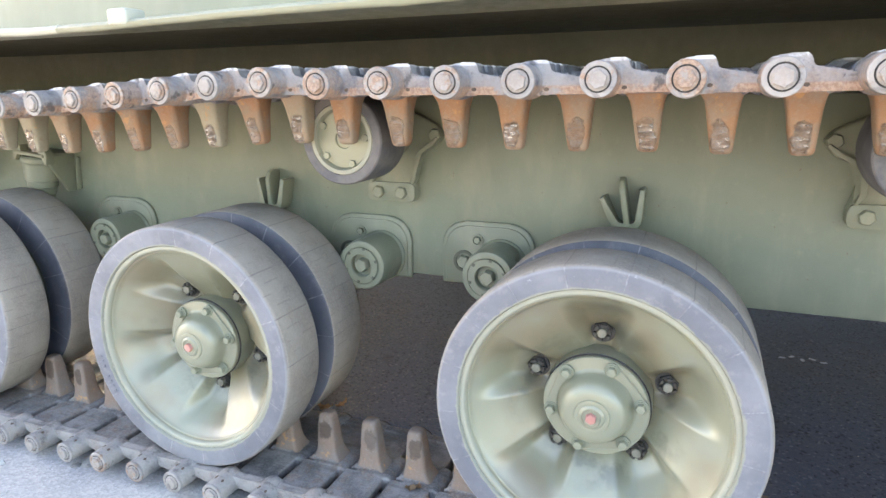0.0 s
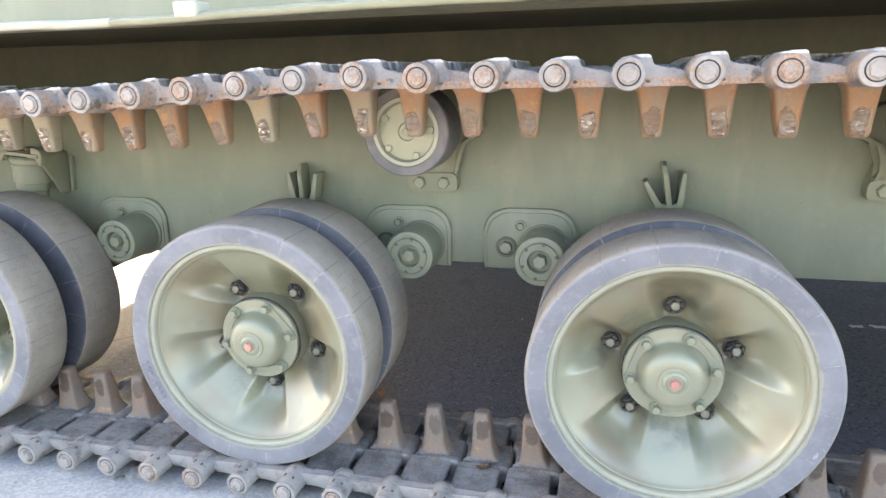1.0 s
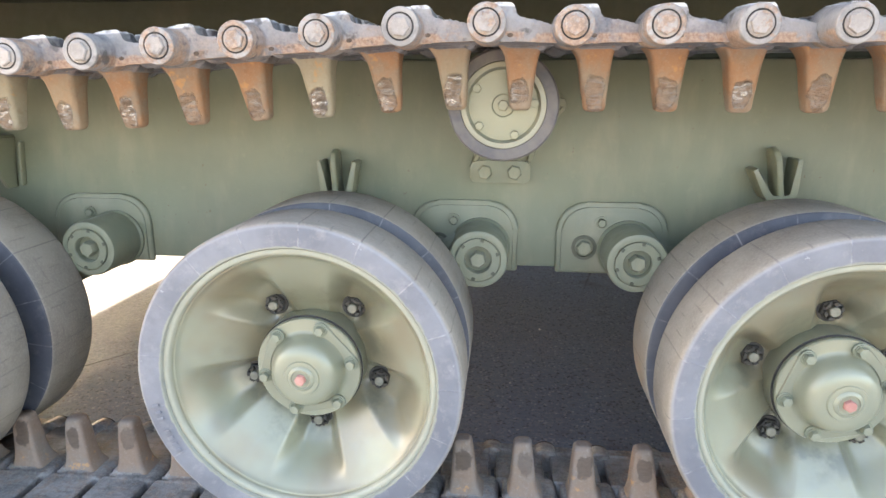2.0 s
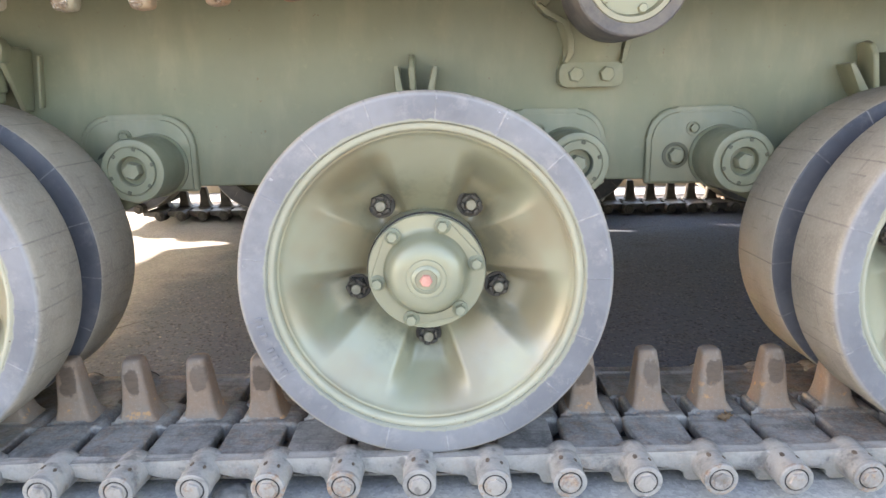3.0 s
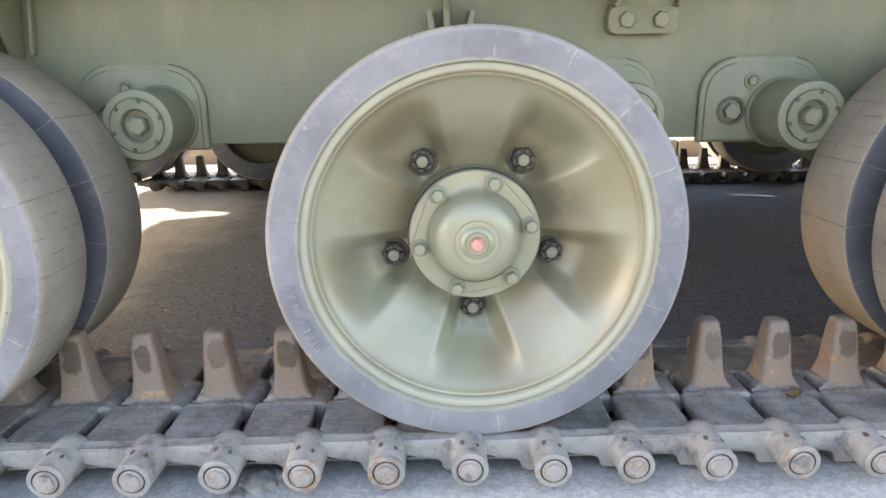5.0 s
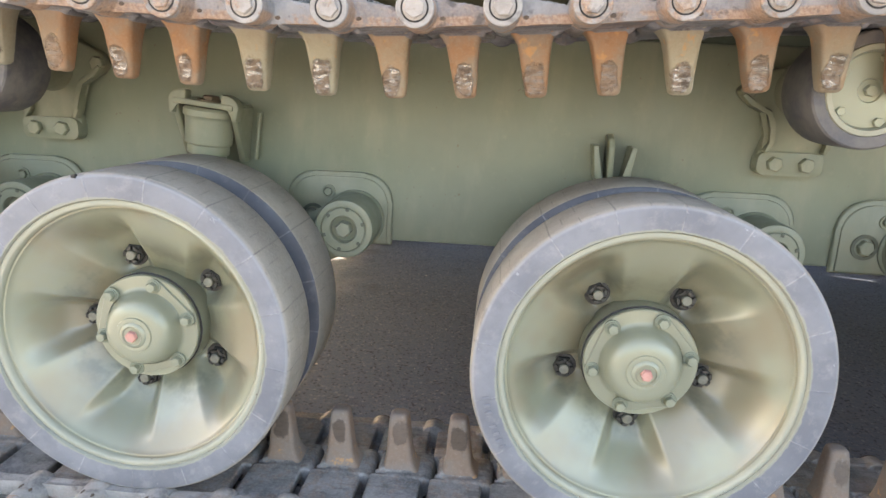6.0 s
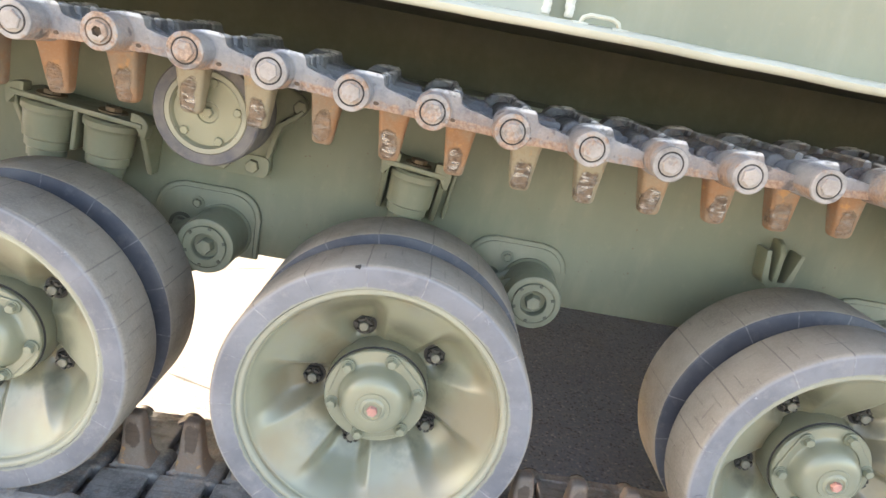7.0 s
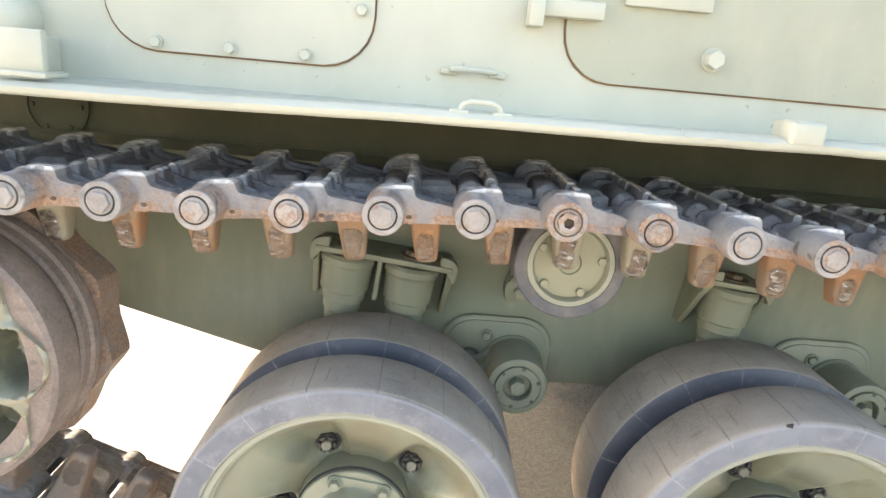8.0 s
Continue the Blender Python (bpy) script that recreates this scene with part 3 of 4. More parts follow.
handle(-0.69, -0.625, 0.076, 1.160, 0.002, 0.0035, 0.014)

# two vertical weld beads where the side plates meet
for x in (-0.742, -0.704):
    bm = bmesh.new()
    tube(bm, [(x, 0.064, 1.108 + 0.34 * i / 136) for i in range(137)], 0.0075, 10)
    for v in bm.verts:
        k = 0.82 + 0.20 * abs(math.sin((v.co.z - 1.108) * 300)) + 0.22 * noise.noise(v.co * 90)
        v.co.x, v.co.y = x + (v.co.x - x) * k * 1.1, 0.064 + (v.co.y - 0.064) * k * 0.8
    veh("weld_bead", bm, WELD, "rough white weld bead")


def access_panel(x0, x1, z0, bolts):
    bm = bmesh.new()
    prism(bm, rounded(x0 - 0.0027, x1 + 0.0027, z0 - 0.0027, 1.447, 0.0737), 0.0600, 0.068)
    veh("panel_seam", bm, SEAL, "rust-stained seam round the access panel")
    bm = bmesh.new()
    prism(bm, rounded(x0, x1, z0, 1.444, 0.071), 0.0570, 0.068, 0.001, 1)
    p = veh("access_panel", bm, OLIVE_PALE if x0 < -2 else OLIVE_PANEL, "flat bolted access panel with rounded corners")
    for x, z, r in bolts:
        bm = bmesh.new()
        hexbolt(bm, r, r * 1.1, r * 1.18)
        part("panel_bolt", bm, OLIVE_PALE, p, m=pose(x, 0.0570, z, 0, random.uniform(0, 60), 0))


access_panel(-2.048, -1.668, 1.133, [(-1.977, 1.1445, 0.0085), (-1.872, 1.1445, 0.0085), (-1.764, 1.1445, 0.0085), (-1.686, 1.212, 0.0085), (-2.03, 1.212, 0.0085)])
access_panel(-1.393, -0.772, 1.142, [(-1.174, 1.188, 0.0145), (-0.875, 1.192, 0.0145), (-1.174, 1.40, 0.0145), (-0.875, 1.40, 0.0145)])

# hinge above the second panel, bracket and lamp boss further forward
bm = bmesh.new()
box(bm, -1.452, -1.430, 0.026, 0.062, 1.210, 1.248, 0.004)
box(bm, -1.430, -1.345, 0.036, 0.062, 1.226, 1.250, 0.003)
veh("hinge", bm, OLIVE_PALE, "small welded hinge")
bm = bmesh.new()
box(bm, -1.315, -1.19, 0.046, 0.0575, 1.250, 1.30, 0.003)
veh("hinge_strap", bm, OLIVE_PALE)
bm = bmesh.new()
box(bm, -2.128, -2.072, -0.060, -0.046, 1.090, 1.146, 0.003, 2)
box(bm, -2.126, -2.116, -0.050, 0.062, 1.092, 1.138, 0.003, 2)
box(bm, -2.132, -2.066, -0.066, -0.010, 1.086, 1.094, 0.003, 2)
veh("lamp_bracket", bm, OLIVE_PALE, "square sheet metal bracket on the lip")
bm = bmesh.new()
lathe(bm, [(0.042, 0), (0.042, -0.03), (0.037, -0.046), (0.024, -0.058), (0, -0.063)], 28)
part("round_boss", bm, OLIVE_PALE, vehicle, "domed olive boss", OFF @ pose(-2.180, 0.062, 1.160))
bm = bmesh.new()
lathe(bm, [(0.072, 0), (0.072, -0.006), (0.066, -0.008), (0.064, -0.004), (0, -0.004)], 40)
for a in range(6):
    hexbolt(bm, 0.006, 0.006)
    bmesh.ops.transform(bm, matrix=pose(0.055 * math.cos(a * 1.047), -0.004, 0.055 * math.sin(a * 1.047)), verts=bm.verts[-19:])
part("round_cover", bm, SHADED_OLIVE, vehicle, "round bolted cover plate", OFF @ pose(-2.435, DEEP_Y, 0.988))


# suspension arm housings
def arm_housing(x, side):
    """side: +1 where the plate runs towards -x, -1 where it runs towards +x."""
    z = 0.512
    bm = bmesh.new()
    lo, hi = sorted((x - side * 0.164, x + side * 0.087))
    prism(bm, rounded(lo, hi, 0.452, 0.621, 0.068, 8, (0, 1, 1, 0)), HULL_Y - 0.011, HULL_Y + 0.002, 0.006, 3)
    lo2, hi2 = sorted((x - side * 0.153, x + side * 0.076))
    prism(bm, rounded(lo2, hi2, 0.456, 0.610, 0.060, 8, (0, 1, 1, 0)), HULL_Y - 0.0145, HULL_Y - 0.008, 0.0035, 3)
    plate = veh("mounting_plate", bm, OLIVE_SMALL, "rounded welded mounting plate")
    bm = bmesh.new()
    lathe(bm, [(0.070, HULL_Y - 0.01), (0.070, 0.415), (0.0655, 0.410), (0.0655, 0.312), (0.063, 0.305), (0.058, 0.3035), (0.0505, 0.3035), (0.050, 0.3065), (0.0475, 0.3065),
               (0.047, 0.300), (0.031, 0.2995), (0.029, 0.302), (0.029, 0.318), (0, 0.318)], 56)
    h = part("arm_housing", bm, OLIVE_SMALL, vehicle, "round olive suspension arm housing", OFF @ pose(x, 0, z))
    bm = bmesh.new()
    hexbolt(bm, 0.0185, 0.022, 0)
    part("centre_bolt", bm, OLIVE_SMALL, h, m=pose(0, 0.319, 0, 0, 17, 0))
    for a in range(6):
        bm = bmesh.new()
        box(bm, -0.004, 0.004, -0.0012, 0.001, 0.041, 0.049, 0.001, 1)
        part("lock_notch", bm, SHADOW_PAINT, h, m=pose(0, 0.3, 0, 0, a * 60 + 12, 0))
    # plug and small bolt on the plate
    for dx, dz, r in ((0.100, 0.004, 0.0175), (0.063, 0.063, 0.0095)):
        bm = bmesh.new()
        lathe(bm, [(r * 1.65, 0.001), (r * 1.65, -0.0015), (r * 1.25, -0.0015), (r * 1.2, 0.001)], 28, [1, 1, 1] if r > 0.012 else [0, 0, 0])
        hexbolt(bm, r, r * 0.7)
        part("plug", bm, [OLIVE_SMALL, SHADOW_PAINT], plate, m=pose(x - side * dx, HULL_Y - 0.017, z + dz, 0, 11, 0))
    # the arm itself, from the housing to the hub
    return h


for x, s in zip(PIVOTS, (1, 1, 1, 1)):
    arm_housing(x, s)
for wx, px in zip(WHEELS, PIVOTS):
    bm = bmesh.new()
    d = Vector((wx - px, 0, HUB_Z - 0.512))
    m = Matrix.Translation((px, 0.375, 0.512)) @ Matrix.Rotation(-math.atan2(d.z, d.x), 4, "Y")
    prism(bm, [(0, -0.045), (d.length, -0.035), (d.length, 0.035), (0, 0.045)], -0.028, 0.028, 0.014, 3, m=m)
    veh("suspension_arm", bm, OLIVE_SMALL)


# the same arms on the far side, seen under the hull
bm = bmesh.new()
lathe(bm, [(0.075, 0.0), (0.0715, 0.02), (0.0715, 0.132), (0.062, 0.140), (0, 0.140)], 32)
FAR_HOUSING = mesh_of("arm_housing", bm, OLIVE_SMALL)
for wx, px in zip(WHEELS, PIVOTS):
    part("arm_housing", FAR_HOUSING, None, vehicle, m=OFF @ pose(px - 0.07, 2 * BASE[1] - HULL_Y - 0.002, 0.512))
    bm = bmesh.new()
    d = Vector((wx - px, 0, HUB_Z + FAR_DROP - 0.512))
    prism(bm, [(0, -0.045), (d.length, -0.035), (d.length, 0.035), (0, 0.045)], -0.028, 0.028, 0.014, 3, m=Matrix.Translation((px - 0.07, FAR_Y - 0.150, 0.512)) @ Matrix.Rotation(-math.atan2(d.z, d.x), 4, "Y"))
    veh("suspension_arm", bm, OLIVE_SMALL)


# bump stops and spring brackets on the hull side
def bump_stop(xs, x0, x1):
    top = 0.766
    mid = Matrix.Translation(((x0 + x1) / 2, 0, 0.715))
    lean = mid @ Matrix.Rotation(radians(6.0), 4, "Y") @ mid.inverted()
    bm = bmesh.new()
    prism(bm, [(x0 + 0.012, top - 0.008), (x1 - 0.012, top - 0.008), (x1 - 0.012, top + 0.004), (x0 + 0.012, top + 0.004)], 0.322, HULL_Y + 0.004, 0.003, 2)
    frame_ = part("stop_bracket", bm, OLIVE_SMALL, vehicle, "welded bracket over the bump stop", OFF @ lean)
    for x, s in ((x0, 1), (x1, -1)):
        bm = bmesh.new()
        arc = [(x + s * (0.034 - 0.034 * math.cos(radians(a))), top - 0.002 + 0.026 * math.sin(radians(a))) for a in range(0, 181, 20)]
        arc = [(x + s * 0.004, top - 0.03)] + [p for p in arc if s * (p[0] - x) < 0.045] + [(x + s * 0.040, top + 0.002), (x + s * 0.020, top - 0.006), (x + s * 0.015, top - 0.03)]
        prism(bm, arc, 0.326, 0.356, 0.004, 2)
        part("hook", bm, OLIVE_SMALL, frame_)
        bm = bmesh.new()
        yz = [(0.332, top), (HULL_Y, top), (HULL_Y, 0.640), (HULL_Y - 0.030, 0.640), (0.336, top - 0.022)]
        ga = [bm.verts.new((x + s * 0.008, y, z)) for y, z in yz]
        gb = [bm.verts.new((x + s * 0.021, y, z)) for y, z in yz]
        fs = [bm.faces.new(ga), bm.faces.new(gb[::-1])] + [bm.faces.new((ga[i], ga[(i + 1) % 5], gb[(i + 1) % 5], gb[i])) for i in range(5)]
        finish(bm, ga + gb, fs, 0.002, 1, 0, None)
        part("gusset", bm, OLIVE_SMALL, frame_)
    if len(xs) == 2:
        bm = bmesh.new()
        box(bm, -0.005, 0.005, 0.338, HULL_Y, 0.668, top, 0.002, 1)
        part("gusset", bm, OLIVE_SMALL, frame_, m=pose((xs[0] + xs[1]) / 2, 0, 0))
    if len(xs) == 1:
        bm = bmesh.new()
        box(bm, x1 + 0.006, x1 + 0.016, HULL_Y - 0.016, HULL_Y + 0.001, 0.648, top - 0.008, 0.004, 2)
        part("edge_strip", bm, OLIVE_SMALL, frame_)
    for x in xs:
        bm = bmesh.new()
        up = Matrix.Translation((x, 0.365, 0)) @ Matrix.Rotation(radians(90), 4, "X")
        lathe(bm, [(0, 0.606), (0.029, 0.606), (0.034, 0.611), (0.0350, 0.630), (0.0395, 0.634), (0.0402, 0.652), (0.0450, 0.656), (0.0455, 0.674), (0.0505, 0.678), (0.0515, 0.700), (0.0525, 0.728), (0.0535, 0.734), (0.0575, 0.738), (0.0575, 0.750), (0.052, 0.756), (0, 0.757)], 40, m=up)
        st = part("bump_stop", bm, OLIVE_SMALL, vehicle, "olive cylindrical bump stop", OFF @ lean, 40)
        bm = bmesh.new()
        hexbolt(bm, 0.0185, 0.012, 0.030)
        part("stop_bolt", bm, BROWN_BOLT, st, m=Matrix.Translation((x, 0.365, top + 0.004)) @ Matrix.Rotation(radians(-90), 4, "X"))


BROWN_BOLT = plain("brown_bolt", (0.12, 0.085, 0.055), (0.22, 0.165, 0.11), 50, 0.7)
bump_stop((-0.916,), -0.996, -0.838)
bump_stop((-1.728, -1.594), -1.806, -1.500)


def rib_bracket(x, z, path, rib):
    """A bent bar and a taller rib in its middle: the stop for the wheel arm."""
    bm = bmesh.new()
    strip(bm, [(x + a, z + c) for a, c in path], 0.0130, HULL_Y - 0.052, HULL_Y + 0.002, 0.003)
    b = veh("rib_bracket", bm, OLIVE_SMALL, "welded olive bracket with three upright ribs")
    bm = bmesh.new()
    dx, lean, h = rib
    vs = [(HULL_Y + 0.002, 0.0), (HULL_Y - 0.052, 0.0), (HULL_Y - 0.054, h * 0.74), (HULL_Y - 0.043, h * 0.93), (HULL_Y - 0.022, h), (HULL_Y + 0.002, h * 0.96)]
    a = [bm.verts.new((-0.0068, p, q)) for p, q in vs]
    c = [bm.verts.new((0.0068, p, q)) for p, q in vs]
    fs = [bm.faces.new(a), bm.faces.new(c[::-1])] + [bm.faces.new((a[i], a[(i + 1) % 6], c[(i + 1) % 6], c[i])) for i in range(6)]
    finish(bm, a + c, fs, 0.004, 3, 0, None)
    part("rib", bm, OLIVE_SMALL, b, m=pose(x + dx, 0, z, 0, lean, 0))


rib_bracket(-0.024, 0.630, [(-0.038, 0.083), (-0.031, 0.016), (-0.026, 0.006), (-0.014, 0.0), (0.016, 0.0), (0.027, 0.005), (0.032, 0.016), (0.043, 0.082)], (-0.003, -2, 0.108))
rib_bracket(0.946, 0.640, [(-0.052, 0.066), (-0.026, 0.014), (-0.019, 0.005), (-0.008, 0.0), (0.018, 0.001), (0.029, 0.006), (0.034, 0.017), (0.036, 0.088)], (0.008, -10, 0.114))


# return rollers
def return_roller(xr, z):
    y0, x = 0.152, xr + 0.008
    bm = bmesh.new()
    ears = [(x - 0.078, 0.672), (x + 0.052, 0.672), (x + 0.055, 0.714), (x + 0.042, 0.752), (x + 0.075, 0.807), (x + 0.115, 0.817), (x + 0.130, 0.840), (x + 0.115, 0.864),
            (x + 0.06, 0.892), (x - 0.06, 0.892), (x - 0.120, 0.864), (x - 0.140, 0.840), (x - 0.120, 0.817), (x - 0.085, 0.807), (x - 0.066, 0.752), (x - 0.080, 0.714)]
    prism(bm, ears, HULL_Y - 0.026, HULL_Y + 0.002, 0.007, 3)
    br = veh("roller_bracket", bm, OLIVE_SMALL, "cast olive bracket of the return roller")
    for sx, lug in ((-1, -0.128), (1, 0.118)):
        bm = bmesh.new()
        strip(bm, [(x + lug * 1.02, 0.834), (x + lug * 0.86, 0.812), (x + sx * 0.072, 0.798), (x + sx * 0.060, 0.765), (x + sx * 0.058, 0.735), (x + sx * 0.060 - 0.012, 0.716)], 0.010, HULL_Y - 0.042, HULL_Y - 0.015, 0.003)
        part("bracket_flange", bm, OLIVE_SMALL, br)
    bm = bmesh.new()
    prism(bm, rounded(x - 0.082, x + 0.054, 0.666, 0.716, 0.016), HULL_Y - 0.036, HULL_Y, 0.005, 2)
    lathe(bm, [(0.045, 0), (0.052, 0.10), (0.06, 0.16)], 28, m=pose(xr, 0.26, z))
    part("bracket_foot", bm, OLIVE_SMALL, br)
    for bx, bz in ((x - 0.048, 0.691), (x + 0.018, 0.691), (x + 0.112, 0.840), (x - 0.120, 0.840)):
        bm = bmesh.new()
        hexbolt(bm, 0.0165, 0.012, 0.0)
        part("bracket_bolt", bm, OLIVE_SMALL, br, m=pose(bx, HULL_Y - (0.036 if bz < 0.75 else 0.026), bz, 0, 13, 0))
    bm = bmesh.new()
    lathe(bm, [(0.078, y0 + 0.002), (0.0765, y0 - 0.001), (0.068, y0 - 0.001), (0.066, y0 + 0.006), (0.063, y0 + 0.011), (0.021, y0 + 0.011), (0.019, y0 + 0.014), (0, y0 + 0.014)], 48, [1, 1, 1, 0, 0, 0, 0, 0])
    rl = part("return_roller", bm, [OLIVE_HUB, RIM_PAINT], vehicle, "small olive return roller with rubber tyre", OFF @ pose(xr, 0, z, 0, random.uniform(0, 70), 0))
    bm = bmesh.new()
    lathe(bm, [(0.0785, y0 + 0.001), (0.097, y0), (0.1000, y0 + 0.003), (0.101, y0 + 0.009), (0.101, y0 + 0.12), (0.098, y0 + 0.128), (0.0785, y0 + 0.128)], 60, closed=True)
    part("roller_tyre", bm, ROLLER_RUBBER, rl)
    bm = bmesh.new()
    hexbolt(bm, 0.0105, 0.009, 0.0)
    part("centre_bolt", bm, OLIVE_HUB, rl, m=pose(0, y0 + 0.014, 0))
    for a in range(5):
        bm = bmesh.new()
        hexbolt(bm, 0.0085, 0.006)
        part("roller_bolt", bm, OLIVE_HUB, rl, m=pose(0.057 * math.cos(a * 1.2566), y0 + 0.011, 0.057 * math.sin(a * 1.2566)))


ROLLER_RUBBER = plain("roller_rubber", (0.076, 0.078, 0.090), (0.160, 0.148, 0.140), 24, 0.7)
for x, z in ROLLERS:
    return_roller(x, z)


# ---------------------------------------------------------------- road wheels
def smooth01(v):
    v = max(0.0, min(1.0, v))
    return v * v * (3 - 2 * v)


def dish():
    """Pressed wheel disc: five panels with a deeper channel at each nut, and the barrels under the tyres."""
    bm = bmesh.new()
    seg, r0, r1 = 300, 0.2355, 0.100
    radii = [r0 + (r1 - r0) * i / 26 for i in range(27)]
    rings = []
    for r in radii:
        s = (r0 - r) / (r0 - r1)
        panel = -0.002 + 0.101 * s ** 0.9
        deep = 0.040 * smooth01((s - 0.04) / 0.42) * (1 - 0.62 * smooth01((s - 0.70) / 0.30))
        ring = []
        for i in range(seg):
            a = 360 * i / seg
            off = abs((a + 36) % 72 - 36)
            half = 7.0 + 2.0 * (1 - s)
            u = max(0.0, min(1.0, (off - half) / 12.0))
            w = 1 - 0.6 * smooth01(u) - 0.4 * u ** 1.6
            bulge = 0.009 * math.sin(math.pi * min(1, s * 1.15)) * math.cos(radians((36 - off) * 2.0)) * (1 - w)
            y = panel + deep * w - bulge
            ring.append(bm.verts.new((r * math.cos(radians(a)), y, r * math.sin(radians(a)))))
        rings.append(ring)
    for a, b in zip(rings, rings[1:]):
        for i in range(seg):
            bm.faces.new((a[i], a[(i + 1) % seg], b[(i + 1) % seg], b[i]))
    return bm


bm = dish()
lathe(bm, [(0.2355, -0.002), (0.2362, -0.0042), (0.2372, -0.0050), (0.2395, -0.0054), (0.2405, -0.0075), (0.2415, -0.0105), (0.246, -0.0115)], 300)
bmesh.ops.remove_doubles(bm, verts=bm.verts, dist=0.0002)
# the barrel in the tyre gap gets the shade-darkened olive
lathe(bm, [(0.100, 0.10), (0.04, 0.12), (0.04, 0.30), (0.10, 0.25), (0.22, 0.26), (0.243, 0.29), (0.256, 0.30), (0.256, 0.168), (0.200, 0.166), (0.200, 0.100), (0.256, 0.098), (0.256, -0.012)], 72, [0, 0, 1, 1, 1, 1, 1, 1, 1, 1, 1])
DISC = mesh_of("wheel_disc", bm, OLIVE_WHEEL, SHADED_OLIVE, smooth=50)

bm = bmesh.new()
lathe(bm, [(0.2405, -0.010), (0.2420, -0.0168), (0.2442, -0.0188), (0.2492, -0.0190), (0.2530, -0.0172), (0.2530, -0.006)], 120)
RIM = mesh_of("rim_lip", bm, RIM_PAINT, smooth=50)

bm = bmesh.new()
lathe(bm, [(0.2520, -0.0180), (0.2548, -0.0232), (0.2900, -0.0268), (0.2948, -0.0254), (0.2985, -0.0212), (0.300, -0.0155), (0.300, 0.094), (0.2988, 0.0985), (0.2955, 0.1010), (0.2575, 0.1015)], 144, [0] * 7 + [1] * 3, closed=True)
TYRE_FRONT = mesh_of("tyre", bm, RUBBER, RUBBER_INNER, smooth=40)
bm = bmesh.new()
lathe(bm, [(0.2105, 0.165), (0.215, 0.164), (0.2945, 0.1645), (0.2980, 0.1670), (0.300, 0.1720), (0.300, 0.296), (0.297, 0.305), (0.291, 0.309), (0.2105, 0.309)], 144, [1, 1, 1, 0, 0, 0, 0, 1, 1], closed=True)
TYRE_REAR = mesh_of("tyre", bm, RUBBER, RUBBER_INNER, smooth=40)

bm = bmesh.new()
lathe(bm, [(0.100, 0.118), (0.1025, 0.112), (0.1025, 0.0635), (0.0985, 0.0630), (0.0985, 0.060)], 72, [0, 0, 1, 1])
lathe(bm, [(0.0995, 0.061), (0.1005, 0.052), (0.0985, 0.0492), (0.078, 0.0490), (0.0735, 0.0478), (0.0700, 0.0430), (0.0665, 0.0330), (0.0630, 0.0225), (0.0580, 0.0145), (0.0510, 0.0098), (0.0400, 0.0072),
           (0.0335, 0.0066), (0.0325, 0.0040), (0.0270, 0.0028), (0.0245, 0.0034), (0.0225, 0.0010), (0.0180, 0.0), (0.0165, 0.0018), (0, 0.0018)], 72)
HUB = mesh_of("hub_cap", bm, OLIVE_HUB, GROOVE, smooth=40)
# raised pad that joins two hub bolts: round inside, straight outside
arc_in = [(0.0735 * math.cos(radians(a)), 0.0735 * math.sin(radians(a))) for a in range(-4, 65, 4)]
ear_a = [(0.0855 * math.cos(radians(60)) + 0.0135 * math.cos(radians(t)), 0.0855 * math.sin(radians(60)) + 0.0135 * math.sin(radians(t))) for t in (150, 120, 90, 60, 40)]
ear_b = [(0.0855 + 0.0135 * math.cos(radians(t)), 0.0135 * math.sin(radians(t))) for t in (20, 0, -30, -60, -90)]
bm = bmesh.new()
prism(bm, arc_in + ear_a + ear_b, 0.0450, 0.0510, 0.0010, 1)
PAD = mesh_of("bolt_pad", bm, OLIVE_HUB, smooth=40)

bm = bmesh.new()
lathe(bm, [(0.0140, 0.004), (0.0140, -0.0005), (0.0132, -0.001), (0, -0.001)], 20)
hexbolt(bm, 0.0098, 0.0125, 0.0112)
BOLT = mesh_of("hub_bolt", bm, OLIVE_SMALL)
bm = bmesh.new()
lathe(bm, [(0.0245, 0.008), (0.0245, -0.0015), (0.0232, -0.0028), (0.0190, -0.0028), (0, -0.0028)], 32, [1] * 4)
lathe(bm, [(0.0205, -0.002), (0.0205, -0.0105), (0.0188, -0.0122), (0, -0.0122)], 6, [1] * 3)
# castellated crown and the stud in it
for k in range(6):
    arc = [(0.0172 * math.cos(radians(60 * k + t)), 0.0172 * math.sin(radians(60 * k + t))) for t in (-20, -7, 7, 20)]
    arc += [(0.0112 * math.cos(radians(60 * k + t)), 0.0112 * math.sin(radians(60 * k + t))) for t in (18, -18)]
    prism(bm, arc, -0.0190, -0.0115, 0.0010, 1, mat=2)
lathe(bm, [(0.0098, -0.012), (0.0098, -0.0215), (0.0082, -0.0235), (0, -0.0235)], 16, [0, 0, 0])
NUT = mesh_of("wheel_nut", bm, STUD, BLACK, CROWN)
bm = bmesh.new()
hexbolt(bm, 0.0105, 0.008)
PLUG = mesh_of("hub_plug", bm, RED)
PLUG_DARK = PLUG.copy()
PLUG_DARK.materials[0] = NOTCH


